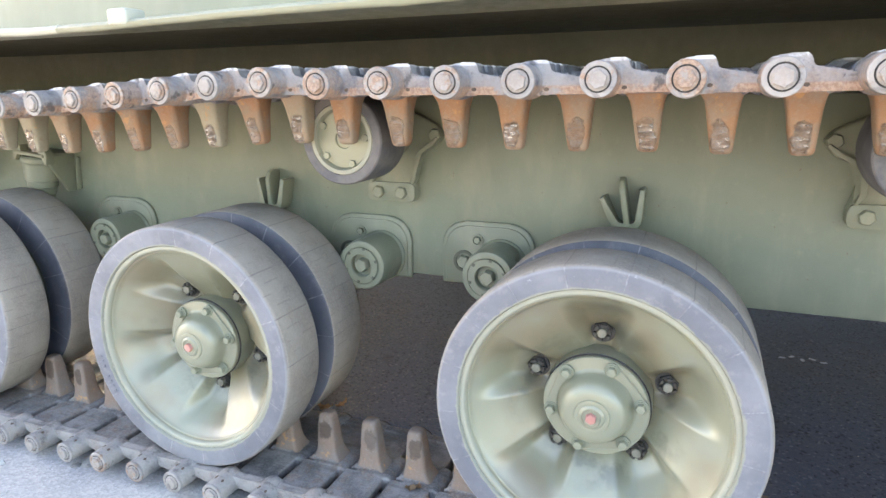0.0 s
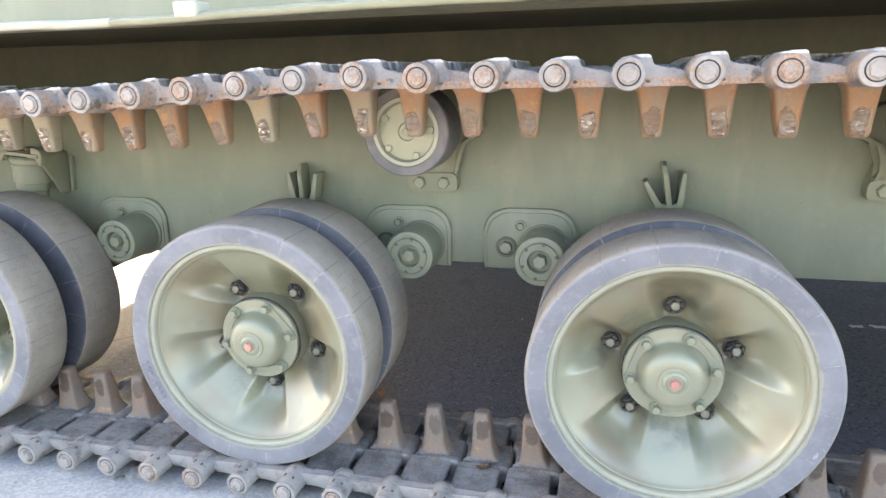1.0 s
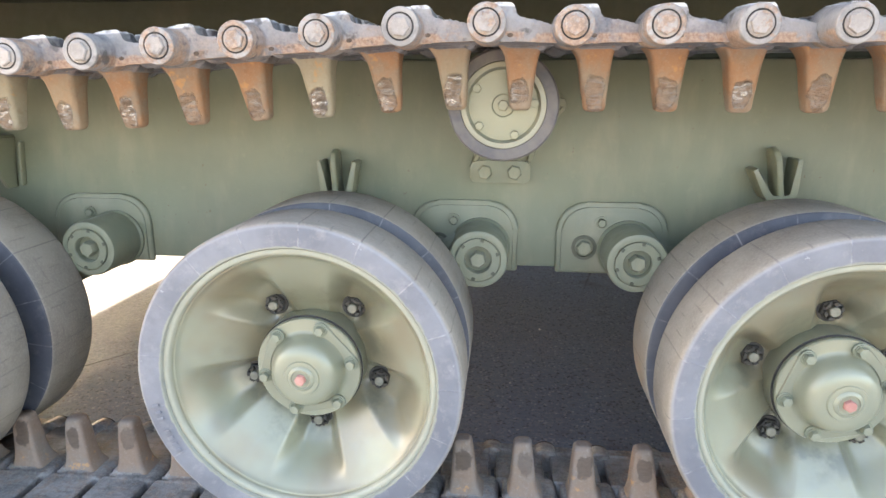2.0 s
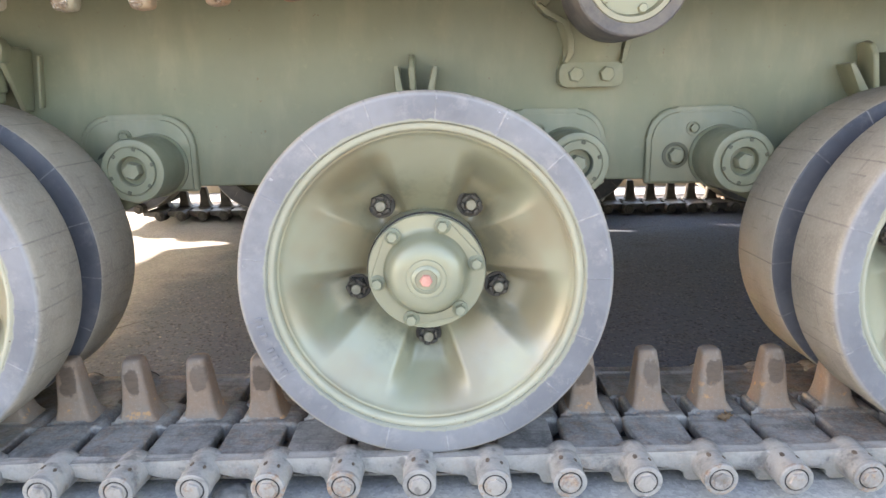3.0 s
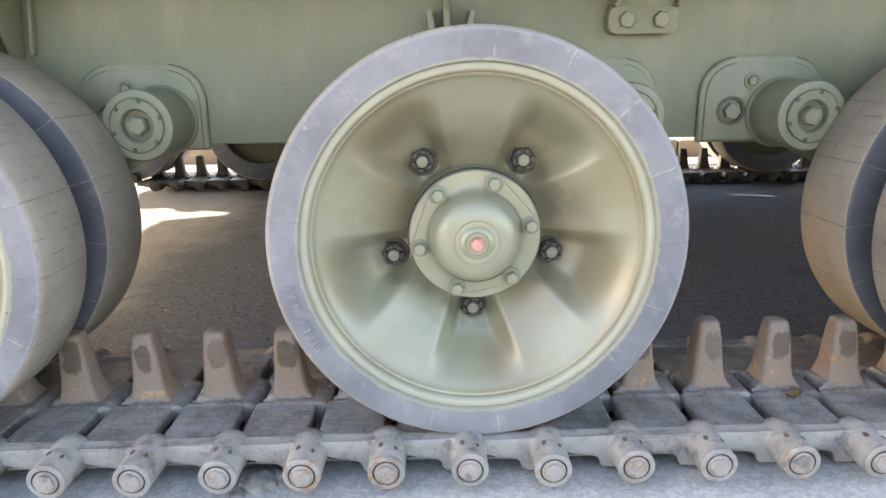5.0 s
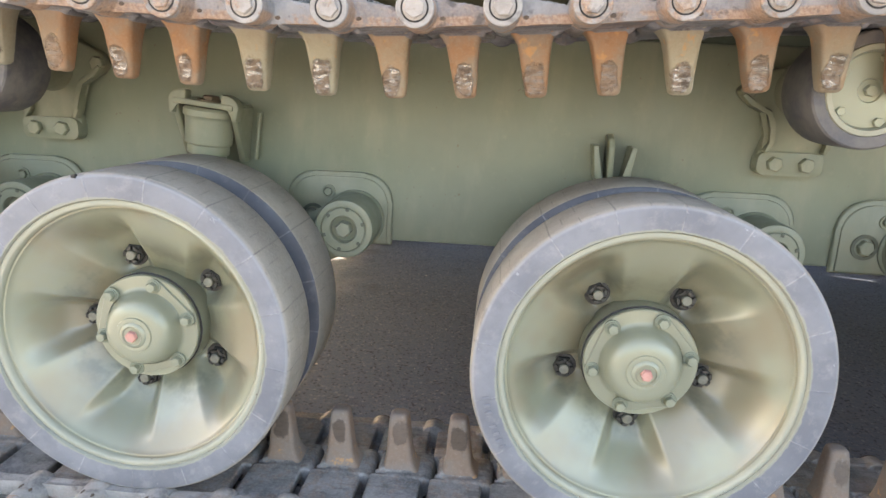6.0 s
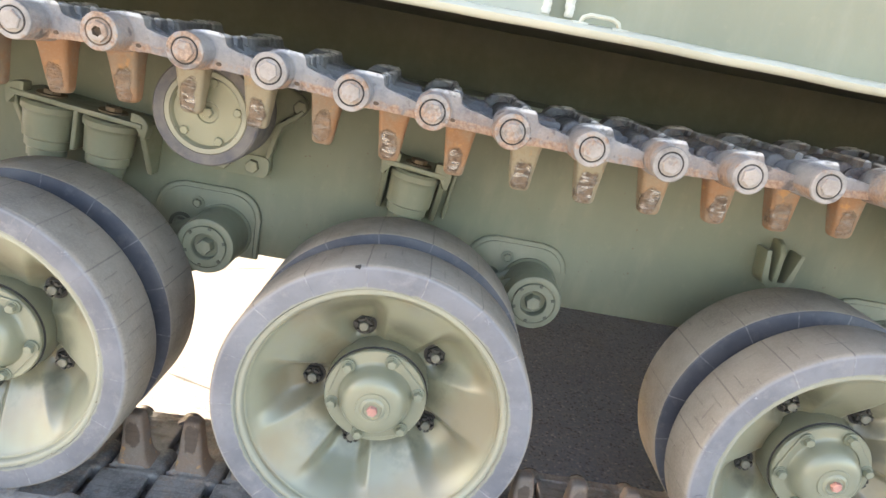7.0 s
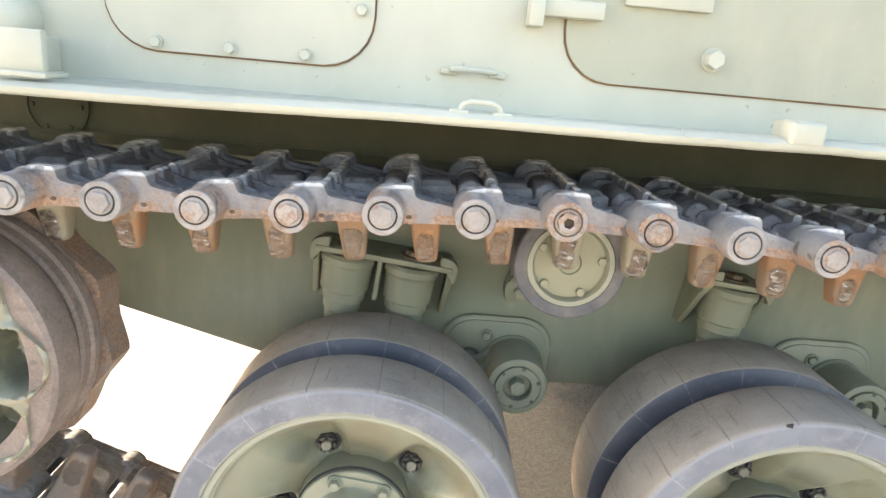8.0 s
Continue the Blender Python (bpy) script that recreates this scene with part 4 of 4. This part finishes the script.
def road_wheel(x, dy, turn, full, hub=11.0):
    w = part("road_wheel", DISC, None, vehicle, "dished olive road wheel with twin rubber tyres", OFF @ (pose(x, dy, HUB_Z, 0, -turn, 0) if full else pose(x, dy, HUB_Z + FAR_DROP, 0, turn, 180)))
    part("tyre", TYRE_FRONT, None, w, "dusty blue-grey solid rubber tyre")
    part("tyre", TYRE_REAR, None, w, "dusty blue-grey solid rubber tyre")
    if not full:
        return w
    part("rim_lip", RIM, None, w, "pale worn rim edge")
    part("hub_cap", HUB, None, w, "domed olive hub cap", m=pose(0, 0, 0, 0, turn - hub, 0))
    for a in range(3):
        part("bolt_pad", PAD, None, w, m=pose(0, 0, 0, 0, turn - hub - 120 * a, 0))
    dark = x < -1.5
    part("hub_plug", PLUG_DARK if dark else PLUG, None, w, "dark rusty plug" if dark else "faded red plug", m=pose(0, 0.0015, 0))
    for a in range(6):
        c = radians(60 * a + hub - turn)
        part("hub_bolt", BOLT, None, w, m=pose(0.0855 * math.cos(c), 0.0440, 0.0855 * math.sin(c), 0, random.uniform(0, 60), 0))
    for a in range(5):
        c = radians(72 * a)
        part("wheel_nut", NUT, None, w, "black wheel nut with bright stud", m=pose(0.133 * math.cos(c), 0.112, 0.133 * math.sin(c), 0, random.uniform(0, 60), 0))
    return w


wheels = [road_wheel(x, 0, t, True, h) for x, t, h in zip(WHEELS, TURNS, HUB_TURNS)]
for x in WHEELS:
    road_wheel(x - (0.07 if x < 0.5 else 0.12), FAR_Y + TRACK_Y, 0, False)

# moulded size marking on one tyre: plain raised bars
bm = bmesh.new()
for i in range(8):
    if i != 3:
        box(bm, 0.268, 0.281, -0.0268, -0.0240, -0.0030, 0.0030, 0.001, 1, m=Matrix.Rotation(radians(-(191 + i * 2.9)), 4, "Y"))
part("moulded_marking", bm, RUBBER, wheels[2], m=pose(0, -0.0015, 0, 0, TURNS[2], 0))


# ---------------------------------------------------------------- drive sprocket
SPROCKET_X, SPROCKET_Z, SPROCKET_R = -2.345, 0.644, 0.293


def spider():
    """Front plate of the sprocket: a dished disc with eight rounded openings."""
    bm = bmesh.new()
    seg, rows, rings = 240, 30, []
    for k in range(rows + 1):
        ring = []
        for i in range(seg):
            a = 2 * math.pi * i / seg
            lobe = math.cos(8 * (a - radians(5)))
            r = 0.03 + (0.206 + 0.016 * lobe - 0.03) * k / rows
            da = ((math.degrees(a) - 5 + 22.5) % 45) - 22.5
            px, pz = r * math.cos(radians(da)) - 0.163, r * math.sin(radians(da))
            hole = math.hypot(px / 0.045, pz / 0.051)
            deep = smooth01((1.12 - hole) / 0.26)
            lip = 0.007 * math.exp(-((hole - 1.18) / 0.12) ** 2)
            ring.append(bm.verts.new((r * math.cos(a), -0.012 - 0.012 * math.sin(k / rows * 3.0) - lip + 0.085 * deep, r * math.sin(a))))
        rings.append(ring)
    rings.append([bm.verts.new((v.co.x * 1.01, 0.03, v.co.z * 1.01)) for v in rings[-1]])
    for p, q in zip(rings, rings[1:]):
        for i in range(seg):
            bm.faces.new((p[i], p[(i + 1) % seg], q[(i + 1) % seg], q[i]))
    bm.faces.new(rings[0][::-1])
    return bm


def sprocket(x, z, dy, k):
    bm = bmesh.new()
    lathe(bm, [(0.185 * k, -0.012), (0.222 * k, -0.015), (0.229 * k, -0.010), (0.2325 * k, 0.012), (0.2325 * k, 0.044), (0.229 * k, 0.050), (0.185 * k, 0.050)], 96, closed=True)
    s = part("drive_sprocket", bm, SPROCKET, vehicle, "rusty brown drive sprocket with worn teeth", OFF @ pose(x, dy, z), 40)
    bm = bmesh.new()
    lathe(bm, [(0.185 * k, 0.074), (0.217 * k, 0.074), (0.222 * k, 0.079), (0.223 * k, 0.096), (0.229 * k, 0.099), (0.2295 * k, 0.116), (0.224 * k, 0.120), (0.224 * k, 0.19), (0.185 * k, 0.19)], 96, closed=True)
    part("rear_ring", bm, SPROCKET, s, smooth=40)
    teeth, outline = 10, []
    for i in range(teeth * 16):
        t = (i % 16) / 16
        q = (0.226 + 0.021 * abs(2 * t - 1) ** 1.3) * k
        a = 2 * math.pi * i / (teeth * 16) + radians(24)
        outline.append((q * math.cos(a), q * math.sin(a)))
    bm = bmesh.new()
    prism(bm, outline, 0.128, 0.196, 0.002, 1)
    part("toothed_ring", bm, SPROCKET, s, "ring of worn sprocket teeth", smooth=30)
    part("sprocket_spider", spider(), OLIVE_WHEEL, s, "olive sprocket plate with rounded openings", smooth=60)


sprocket(SPROCKET_X, SPROCKET_Z, 0.0, 1.0)
sprocket(SPROCKET_X, SPROCKET_Z, FAR_Y - TRACK_Y, 1.0)
sprocket(3.80, 0.50, 0.0, 1.7)
sprocket(3.80, 0.50, FAR_Y - TRACK_Y, 1.7)


# ---------------------------------------------------------------- tracks
def link_mesh(material, open_floor, soften):
    """One cast link, pin axis at the origin, body towards -x, wheel side up."""
    bm = bmesh.new()
    for s in (-1, 1):
        turn = Matrix.Diagonal((1, -s, 1, 1))
        # long pin boss
        end = -0.2215 if s < 0 else -0.1800
        lathe(bm, [(0, end), (0.0260, end), (0.0274, end + 0.002), (0.0275, end + 0.0165), (0.0280, -0.172), (0.0290, -0.165), (0.0290, -0.140), (0, -0.140)], 32, m=turn)
        # outer web: full height at the boss, a thin scalloped bar behind it
        web = [(-0.113, -0.003), (-0.092, -0.0040), (-0.072, -0.0085), (-0.052, -0.0115), (-0.041, -0.0150), (-0.0375, -0.0265), (-0.034, -0.0310), (-0.006, -0.0310), (0.010, -0.0275), (0.023, -0.015), (0.027, 0.004), (0.020, 0.019), (0.0, 0.0225), (-0.03, 0.0200), (-0.06, 0.0195), (-0.113, 0.0195)]
        prism(bm, web, -0.172, -0.148, 0.005, 2, m=turn)
        # running plate under the tyre, and a thin floor low down in the slots
        prism(bm, rounded(-0.1105, -0.0080, 0.004 if open_floor else -0.006, 0.0165, 0.003, 2), -0.152, -0.040, 0.003, 2, m=turn)
        if not open_floor:
            box(bm, -0.1150, -0.0020, -0.150, -0.045, -0.029, -0.023, 0.001, 1, m=turn)
        # side of the window next to the horn
        prism(bm, [(-0.100, -0.010), (-0.015, -0.010), (-0.015, 0.0150), (-0.100, 0.0155)], -0.043, -0.028, 0.004, 2, m=turn)
        # scalloped ribs of the ground side
        for y0, y1 in ((-0.126, -0.119), (-0.077, -0.070)):
            prism(bm, [(-0.110, 0.006), (-0.110, -0.003), (-0.092, -0.002), (-0.066, -0.006), (-0.049, -0.012), (-0.036, -0.018), (-0.014, -0.018)] + ([(0.004, -0.014), (0.011, -0.006), (0.012, 0.006)] if open_floor else [(-0.010, 0.006)]), y0, y1, 0.002, 2, m=turn)
        # cross wall with raised teeth and dips between them
        prism(bm, [(-0.044, 0.008), (-0.039, -0.012), (-0.036, -0.015), (-0.030, -0.015), (-0.027, -0.012), (-0.022, 0.008)], -0.168, -0.030, 0.002, 2, m=turn)
        for y0, y1, top in ((-0.166, -0.130, 0.0305), (-0.114, -0.084, 0.0300), (-0.064, -0.030, 0.0300)):
            prism(bm, [(-0.041, 0.0), (-0.038, -top + 0.003), (-0.036, -top), (-0.028, -top), (-0.0255, -top + 0.004), (-0.021, 0.0)], y0, y1, 0.0025, 2, m=turn)
    box(bm, -0.096, -0.022, -0.032, 0.032, -0.018, 0.026, 0.008, 3)
    prism(bm, [(-0.048, -0.004), (-0.042, -0.030), (-0.030, -0.030), (-0.024, -0.004)], -0.055, 0.055, 0.003, 2)
    # rounded front knuckle of the middle section
    lathe(bm, [(0, -0.047), (0.0185, -0.047), (0.0215, -0.044), (0.0215, 0.044), (0.0185, 0.047), (0, 0.047)], 24, m=Matrix.Translation((-0.0035, 0, -0.001)))
    box(bm, -0.080, -0.004, -0.044, 0.044, -0.010, 0.0195, 0.004, 2)
    # casting flash and lumps under the web
    rg = random.Random(12)
    for i in range(14):
        bmesh.ops.create_icosphere(bm, subdivisions=1, radius=rg.uniform(0.003, 0.006), matrix=Matrix.Translation((rg.uniform(-0.105, -0.03), rg.choice((-1, 1)) * rg.uniform(0.150, 0.170), rg.uniform(-0.010, -0.001))))
    return cast(mesh_of("track_link", bm, material, smooth=0), 0.0022, 7000, soften)


def cast(me, voxel, faces, soften):
    """Fuses the shapes of a mesh into one casting with softened joints."""
    tmp = new("casting", me)
    for kind, keys in (("REMESH", {"mode": "VOXEL", "voxel_size": voxel}), ("SMOOTH", {"factor": 0.5, "iterations": soften}), ("DECIMATE", {"ratio": 0.1})):
        mod = tmp.modifiers.new(kind.lower(), kind)
        if kind == "REMESH":
            mod.mode, mod.voxel_size = keys["mode"], keys["voxel_size"]
        elif kind == "SMOOTH":
            mod.factor, mod.iterations = keys["factor"], keys["iterations"]
        else:
            bpy.context.view_layer.update()
            count = len(tmp.evaluated_get(bpy.context.evaluated_depsgraph_get()).data.polygons) * 2
            mod.ratio = min(1.0, faces / max(count, 1))
    bpy.context.view_layer.update()
    out = bpy.data.meshes.new_from_object(tmp.evaluated_get(bpy.context.evaluated_depsgraph_get()))
    out.name = me.name
    bpy.data.objects.remove(tmp)
    bpy.data.meshes.remove(me)
    out.shade_smooth()
    out.set_sharp_from_angle(angle=radians(48))
    return out


def horn_mesh(material, tip):
    """A tapered guide horn with rounded edges, a wide foot and a domed tip."""
    bm = bmesh.new()
    sizes = [(0.0115, -0.0965, -0.0050, 0.0390), (0.0150, -0.0930, -0.0100, 0.0350), (0.0195, -0.0900, -0.0155, 0.0314), (0.0260, -0.0868, -0.0205, 0.0285), (0.036, -0.0842, -0.0258, 0.0260), (0.052, -0.0820, -0.0300, 0.0238),
             (tip - 0.030, -0.0790, -0.0365, 0.0195), (tip - 0.010, -0.0775, -0.0400, 0.0172), (tip - 0.0045, -0.0765, -0.0412, 0.0160), (tip - 0.0012, -0.0735, -0.0440, 0.0130), (tip, -0.0690, -0.0480, 0.0090)]
    rings = []
    for k, (z, x0, x1, w) in enumerate(sizes):
        r = min(0.0085, w * 0.7)
        rings.append([bm.verts.new((x, y, z + 0.0015 * noise.noise((x * 60, y * 60, z * 25)))) for x, y in rounded(x0, x1, -w, w, r, 4)])
    bm.faces.new(rings[0][::-1])
    bm.faces.new(rings[-1])
    n = len(rings[0])
    for a, b in zip(rings, rings[1:]):
        for i in range(n):
            bm.faces.new((a[i], a[(i + 1) % n], b[(i + 1) % n], b[i]))
    for v in bm.verts:
        v.co.x += 0.0013 * noise.noise(v.co * 45)
        v.co.y += 0.0013 * noise.noise(v.co * 45 + Vector((5, 0, 0)))
    return mesh_of("guide_horn", bm, material, smooth=60)


LINK_LOW, LINK_HIGH = link_mesh(TRACK, False, 2), link_mesh(TRACK_TOP, True, 1)
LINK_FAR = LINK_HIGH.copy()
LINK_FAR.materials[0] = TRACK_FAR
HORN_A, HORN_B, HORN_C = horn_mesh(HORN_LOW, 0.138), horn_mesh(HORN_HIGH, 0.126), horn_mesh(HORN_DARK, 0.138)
bm = bmesh.new()
lathe(bm, [(0.0273, 0.004), (0.0273, -0.0005), (0.0260, -0.0018), (0.0200, -0.0018), (0.0198, -0.0006)], 32, [1] * 4)
lathe(bm, [(0.0198, -0.0006), (0.0172, -0.0006)], 32, [2])
lathe(bm, [(0.0172, -0.0006), (0.0172, -0.0026), (0.0160, -0.0030), (0, -0.0030)], 32, [0] * 3)
lathe(bm, [(0.0150, -0.0030), (0.0150, -0.0070), (0.0135, -0.0082), (0, -0.0082)], 6, [0] * 3)
PIN = mesh_of("pin_head", bm, STEEL, BOSS_FACE, GROOVE)
# pin head darkened to stand in the hull's shade
PIN_SHADED = PIN.copy()
PIN_SHADED.materials[0] = PIN_SHADED.materials[1] = HORN_DARK
bm = bmesh.new()
lathe(bm, [(0.0273, 0.004), (0.0273, -0.0005), (0.0260, -0.0018), (0.0200, -0.0018), (0.0198, -0.0006)], 32, [1] * 4)
lathe(bm, [(0.0198, -0.0006), (0.0172, -0.0006)], 32, [2])
lathe(bm, [(0.0172, -0.0006), (0.0172, -0.0026), (0.0150, -0.0030)], 32, [0] * 2)
lathe(bm, [(0.0150, -0.0030), (0.0150, -0.0070), (0.0130, -0.0080), (0.0075, -0.0078), (0.0070, 0.0), (0, 0.0)], 6, [0, 0, 0, 2, 2])
PIN_HOLLOW = mesh_of("pin_head", bm, STEEL, BOSS_FACE, NOTCH)


bm = bmesh.new()
for a, y, w in ((62, -0.196, 0.010), (110, -0.190, 0.013)):
    lathe(bm, [(w / 2, 0.0008), (w * 0.44, -0.0008), (w * 0.2, -0.0011), (0, -0.0011)], 9, m=Matrix.Translation((0.0275 * math.cos(radians(a)), y, 0.0275 * math.sin(radians(a)))) @ Matrix.Rotation(radians(90 - a), 4, "Y") @ Matrix.Diagonal((0.62, 1, 1, 1)) @ Matrix.Rotation(radians(-90), 4, "X"))
NOTCHES = mesh_of("boss_pit", bm, NOTCH)
bm = bmesh.new()
lathe(bm, [(0.0036, 0.0), (0.0030, -0.0008), (0, -0.0008)], 7, m=Matrix.Translation((-0.0335, -0.1720, 0.0115)) @ Matrix.Diagonal((1.3, 1, 0.9, 1)))
PIT = mesh_of("casting_pit", bm, NOTCH)
# a torn nick in the shoulder of one tyre
bm = bmesh.new()
prism(bm, [(-0.006, 0.0), (-0.004, -0.006), (0.0, -0.004), (0.002, -0.008), (0.005, -0.002), (0.006, 0.001)], -0.002, 0.010, 0.0015, 1)
part("tyre_nick", bm, GROOVE, wheels[1], m=pose(0, 0, 0, 0, TURNS[1], 0) @ pose(-0.063, -0.0240, 0.2925, -35, -12, 0))


def top_z(x):
    """Height of the pin line of the upper run, sagging between the rollers."""
    knots = [(-2.6, 0.938), (-1.874, 0.937), (-1.757, 0.943), (-1.635, 0.949), (-1.512, 0.954), (-1.388, 0.960), (-1.26, 0.956), (-1.139, 0.948), (-1.015, 0.939), (-0.89, 0.932), (-0.763, 0.926), (-0.638, 0.923),
             (-0.515, 0.922), (-0.392, 0.926), (-0.268, 0.932), (-0.142, 0.938), (-0.024, 0.948), (0.097, 0.955), (0.22, 0.963), (0.338, 0.967), (0.463, 0.962), (1.18, 0.962), (1.465, 0.966), (2.2, 0.935), (2.95, 0.963), (3.8, 0.957)]
    for (a, p), (b, q) in zip(knots, knots[1:]):
        if x <= b:
            t = max(0.0, (x - a) / (b - a))
            return p + (q - p) * t
    return knots[-1][1]


UP_PITCH = 0.1226


def loop():
    """(x, z, turn in degrees, upper) for every link, from the rear along the ground, round the sprocket and back over the top."""
    out = []
    first, last = -0.0165 - 13 * PITCH, -0.0165 + 31 * PITCH
    for k in range(31, -14, -1):
        out.append((-0.0165 + k * PITCH, 0.043, 0.0, False))
    # ramp up to the sprocket
    slope = 23.0
    end = (SPROCKET_X - SPROCKET_R * math.sin(radians(slope)), SPROCKET_Z - SPROCKET_R * math.cos(radians(slope)))
    length = math.hypot(end[0] - first, end[1] - 0.043)
    arc = SPROCKET_R * radians(180 - slope)
    top0 = 0.700
    while top0 - UP_PITCH > SPROCKET_X:
        top0 -= UP_PITCH
    total = length + arc + (top0 - SPROCKET_X)
    n = round(total / PITCH)
    for i in range(1, n):
        s = total * i / n
        if s < length:
            t = s / length
            out.append((first + (end[0] - first) * t, 0.043 + (end[1] - 0.043) * t, slope, False))
        elif s < length + arc:
            a = slope + math.degrees((s - length) / SPROCKET_R)
            out.append((SPROCKET_X - SPROCKET_R * math.sin(radians(a)), SPROCKET_Z - SPROCKET_R * math.cos(radians(a)), a, True))
        else:
            out.append((SPROCKET_X + s - length - arc, 0.937, 180.0, True))
    x = top0
    while x < 3.80:
        d = math.degrees(math.atan2(top_z(x + UP_PITCH) - top_z(x), UP_PITCH))
        out.append((x, top_z(x), 180.0 - d, True))
        x += UP_PITCH
    r = (0.957 - 0.043) / 2
    n = round(math.pi * r / PITCH)
    for i in range(n):
        a = 180 + 180 * (i + 0.5) / n
        out.append((3.80 - r * math.sin(radians(a)), 0.50 - r * math.cos(radians(a)), a, True))
    return out


for x, z, turn, upper in loop():
    rough_z = z + random.uniform(-0.0012, 0.0012)
    at = OFF @ pose(x, TRACK_Y + random.uniform(-0.0015, 0.0015), rough_z, 0, turn + random.uniform(-0.7, 0.7), 0)
    link = part("track_link", LINK_HIGH if upper else LINK_LOW, None, vehicle, m=at)
    part("guide_horn", HORN_B if upper else HORN_A, None, link, "rusty guide horn with a rubbed patch")
    for s in (-1, 1):
        part("pin_head", PIN_SHADED if s > 0 else (PIN_HOLLOW if upper and abs(x + 1.384) < 0.05 else PIN), None, link, m=pose(0, -0.2215 if s < 0 else 0.1800, 0, 0, random.uniform(0, 60), 0 if s < 0 else 180))
    if upper:
        part("casting_pit", PIT, None, link, m=pose(random.uniform(-0.002, 0.002), 0, random.uniform(-0.002, 0.002)))
    else:
        part("boss_pit", NOTCHES, None, link, "rusty pits on the pin boss")
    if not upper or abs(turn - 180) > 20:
        link = part("track_link", LINK_FAR, None, vehicle, "dark far track link with the shade in its colour", m=OFF @ pose(x + 0.03, FAR_Y, z + FAR_DROP, 0, turn, 0))
        part("guide_horn", HORN_C, None, link, "dark far guide horn with the shade in its colour")
        part("pin_head", PIN_SHADED, None, link, m=pose(0, -0.2215, 0))


# ---------------------------------------------------------------- litter
def dry_leaf(x, y, z, size, turn):
    bm = bmesh.new()
    n = 9
    rows = []
    for i in range(n):
        t = i / (n - 1)
        w = size * 0.30 * math.sin(math.pi * min(1, t * 0.95 + 0.03)) * (1 + 0.25 * math.sin(i * 2.6))
        curl = size * 0.20 * (t - 0.5) ** 2 * 4
        rows.append([bm.verts.new((size * (t - 0.5), s * w, curl + abs(s) * size * (0.10 + 0.08 * math.sin(i * 1.7)))) for s in (-1, 0, 1)])
    for a, b in zip(rows, rows[1:]):
        for k in range(2):
            bm.faces.new((a[k], a[k + 1], b[k + 1], b[k]))
    bmesh.ops.solidify(bm, geom=bm.faces[:], thickness=0.0006)
    return tagged(part("dry_leaf", bm, LEAF, m=pose(x, y, z, random.uniform(-15, 15), random.uniform(-10, 10), turn)), "curled dry brown leaf lying on the track", "leaf", group="dry leaves")


for x, y, z, s, a in ((0.543, 0.075, 0.062, 0.030, 20), (0.556, 0.085, 0.063, 0.022, 110), (0.15, 0.33, 0.062, 0.05, 10), (0.19, 0.36, 0.064, 0.045, 75), (0.10, 0.35, 0.06, 0.035, 140)):
    dry_leaf(x, y, z, s, a)


def scrap(x, y, size, turn, seed):
    rg = random.Random(seed)
    bm = bmesh.new()
    bmesh.ops.create_grid(bm, x_segments=6, y_segments=4, size=size / 2)
    for v in bm.verts:
        v.co.y *= 0.5
        v.co.z = 0.004 + rg.random() * size * 0.10
    bmesh.ops.solidify(bm, geom=bm.faces[:], thickness=0.0006)
    return tagged(part("paper_scrap", bm, PAPER, m=pose(x, y, fall(y) + 0.001, 0, 0, turn)), "crumpled pale blue scrap of paper on the asphalt", "litter", group="paper scraps")


scrap(1.785, 1.385, 0.05, 10, 1)
scrap(1.86, 1.395, 0.055, -20, 2)
for i in range(5):
    scrap(1.43 + 0.033 * i, 1.355 + 0.02 * (i % 2), 0.022, i * 50, i + 5)


def clod(x, y, size, seed):
    rg = random.Random(seed)
    bm = bmesh.new()
    bmesh.ops.create_icosphere(bm, subdivisions=3, radius=size)
    for v in bm.verts:
        v.co *= 1 + 0.28 * noise.noise(v.co * (2.2 / size) + Vector((seed * 3.1, 0, 0))) + rg.uniform(-0.04, 0.04)
        v.co.z = v.co.z * 0.45 if v.co.z > 0 else v.co.z * 0.1
    return tagged(part("soil_clod", bm, SOIL, m=pose(x, y, fall(y), 0, 0, seed * 40)), "crumbled lump of dry soil under the track", "soil clod", group="soil clods")


for i, (x, y, s) in enumerate(((-0.335, -0.045, 0.030), (-0.30, -0.03, 0.022), (-0.36, -0.075, 0.012))):
    clod(x, y, s, i + 1)
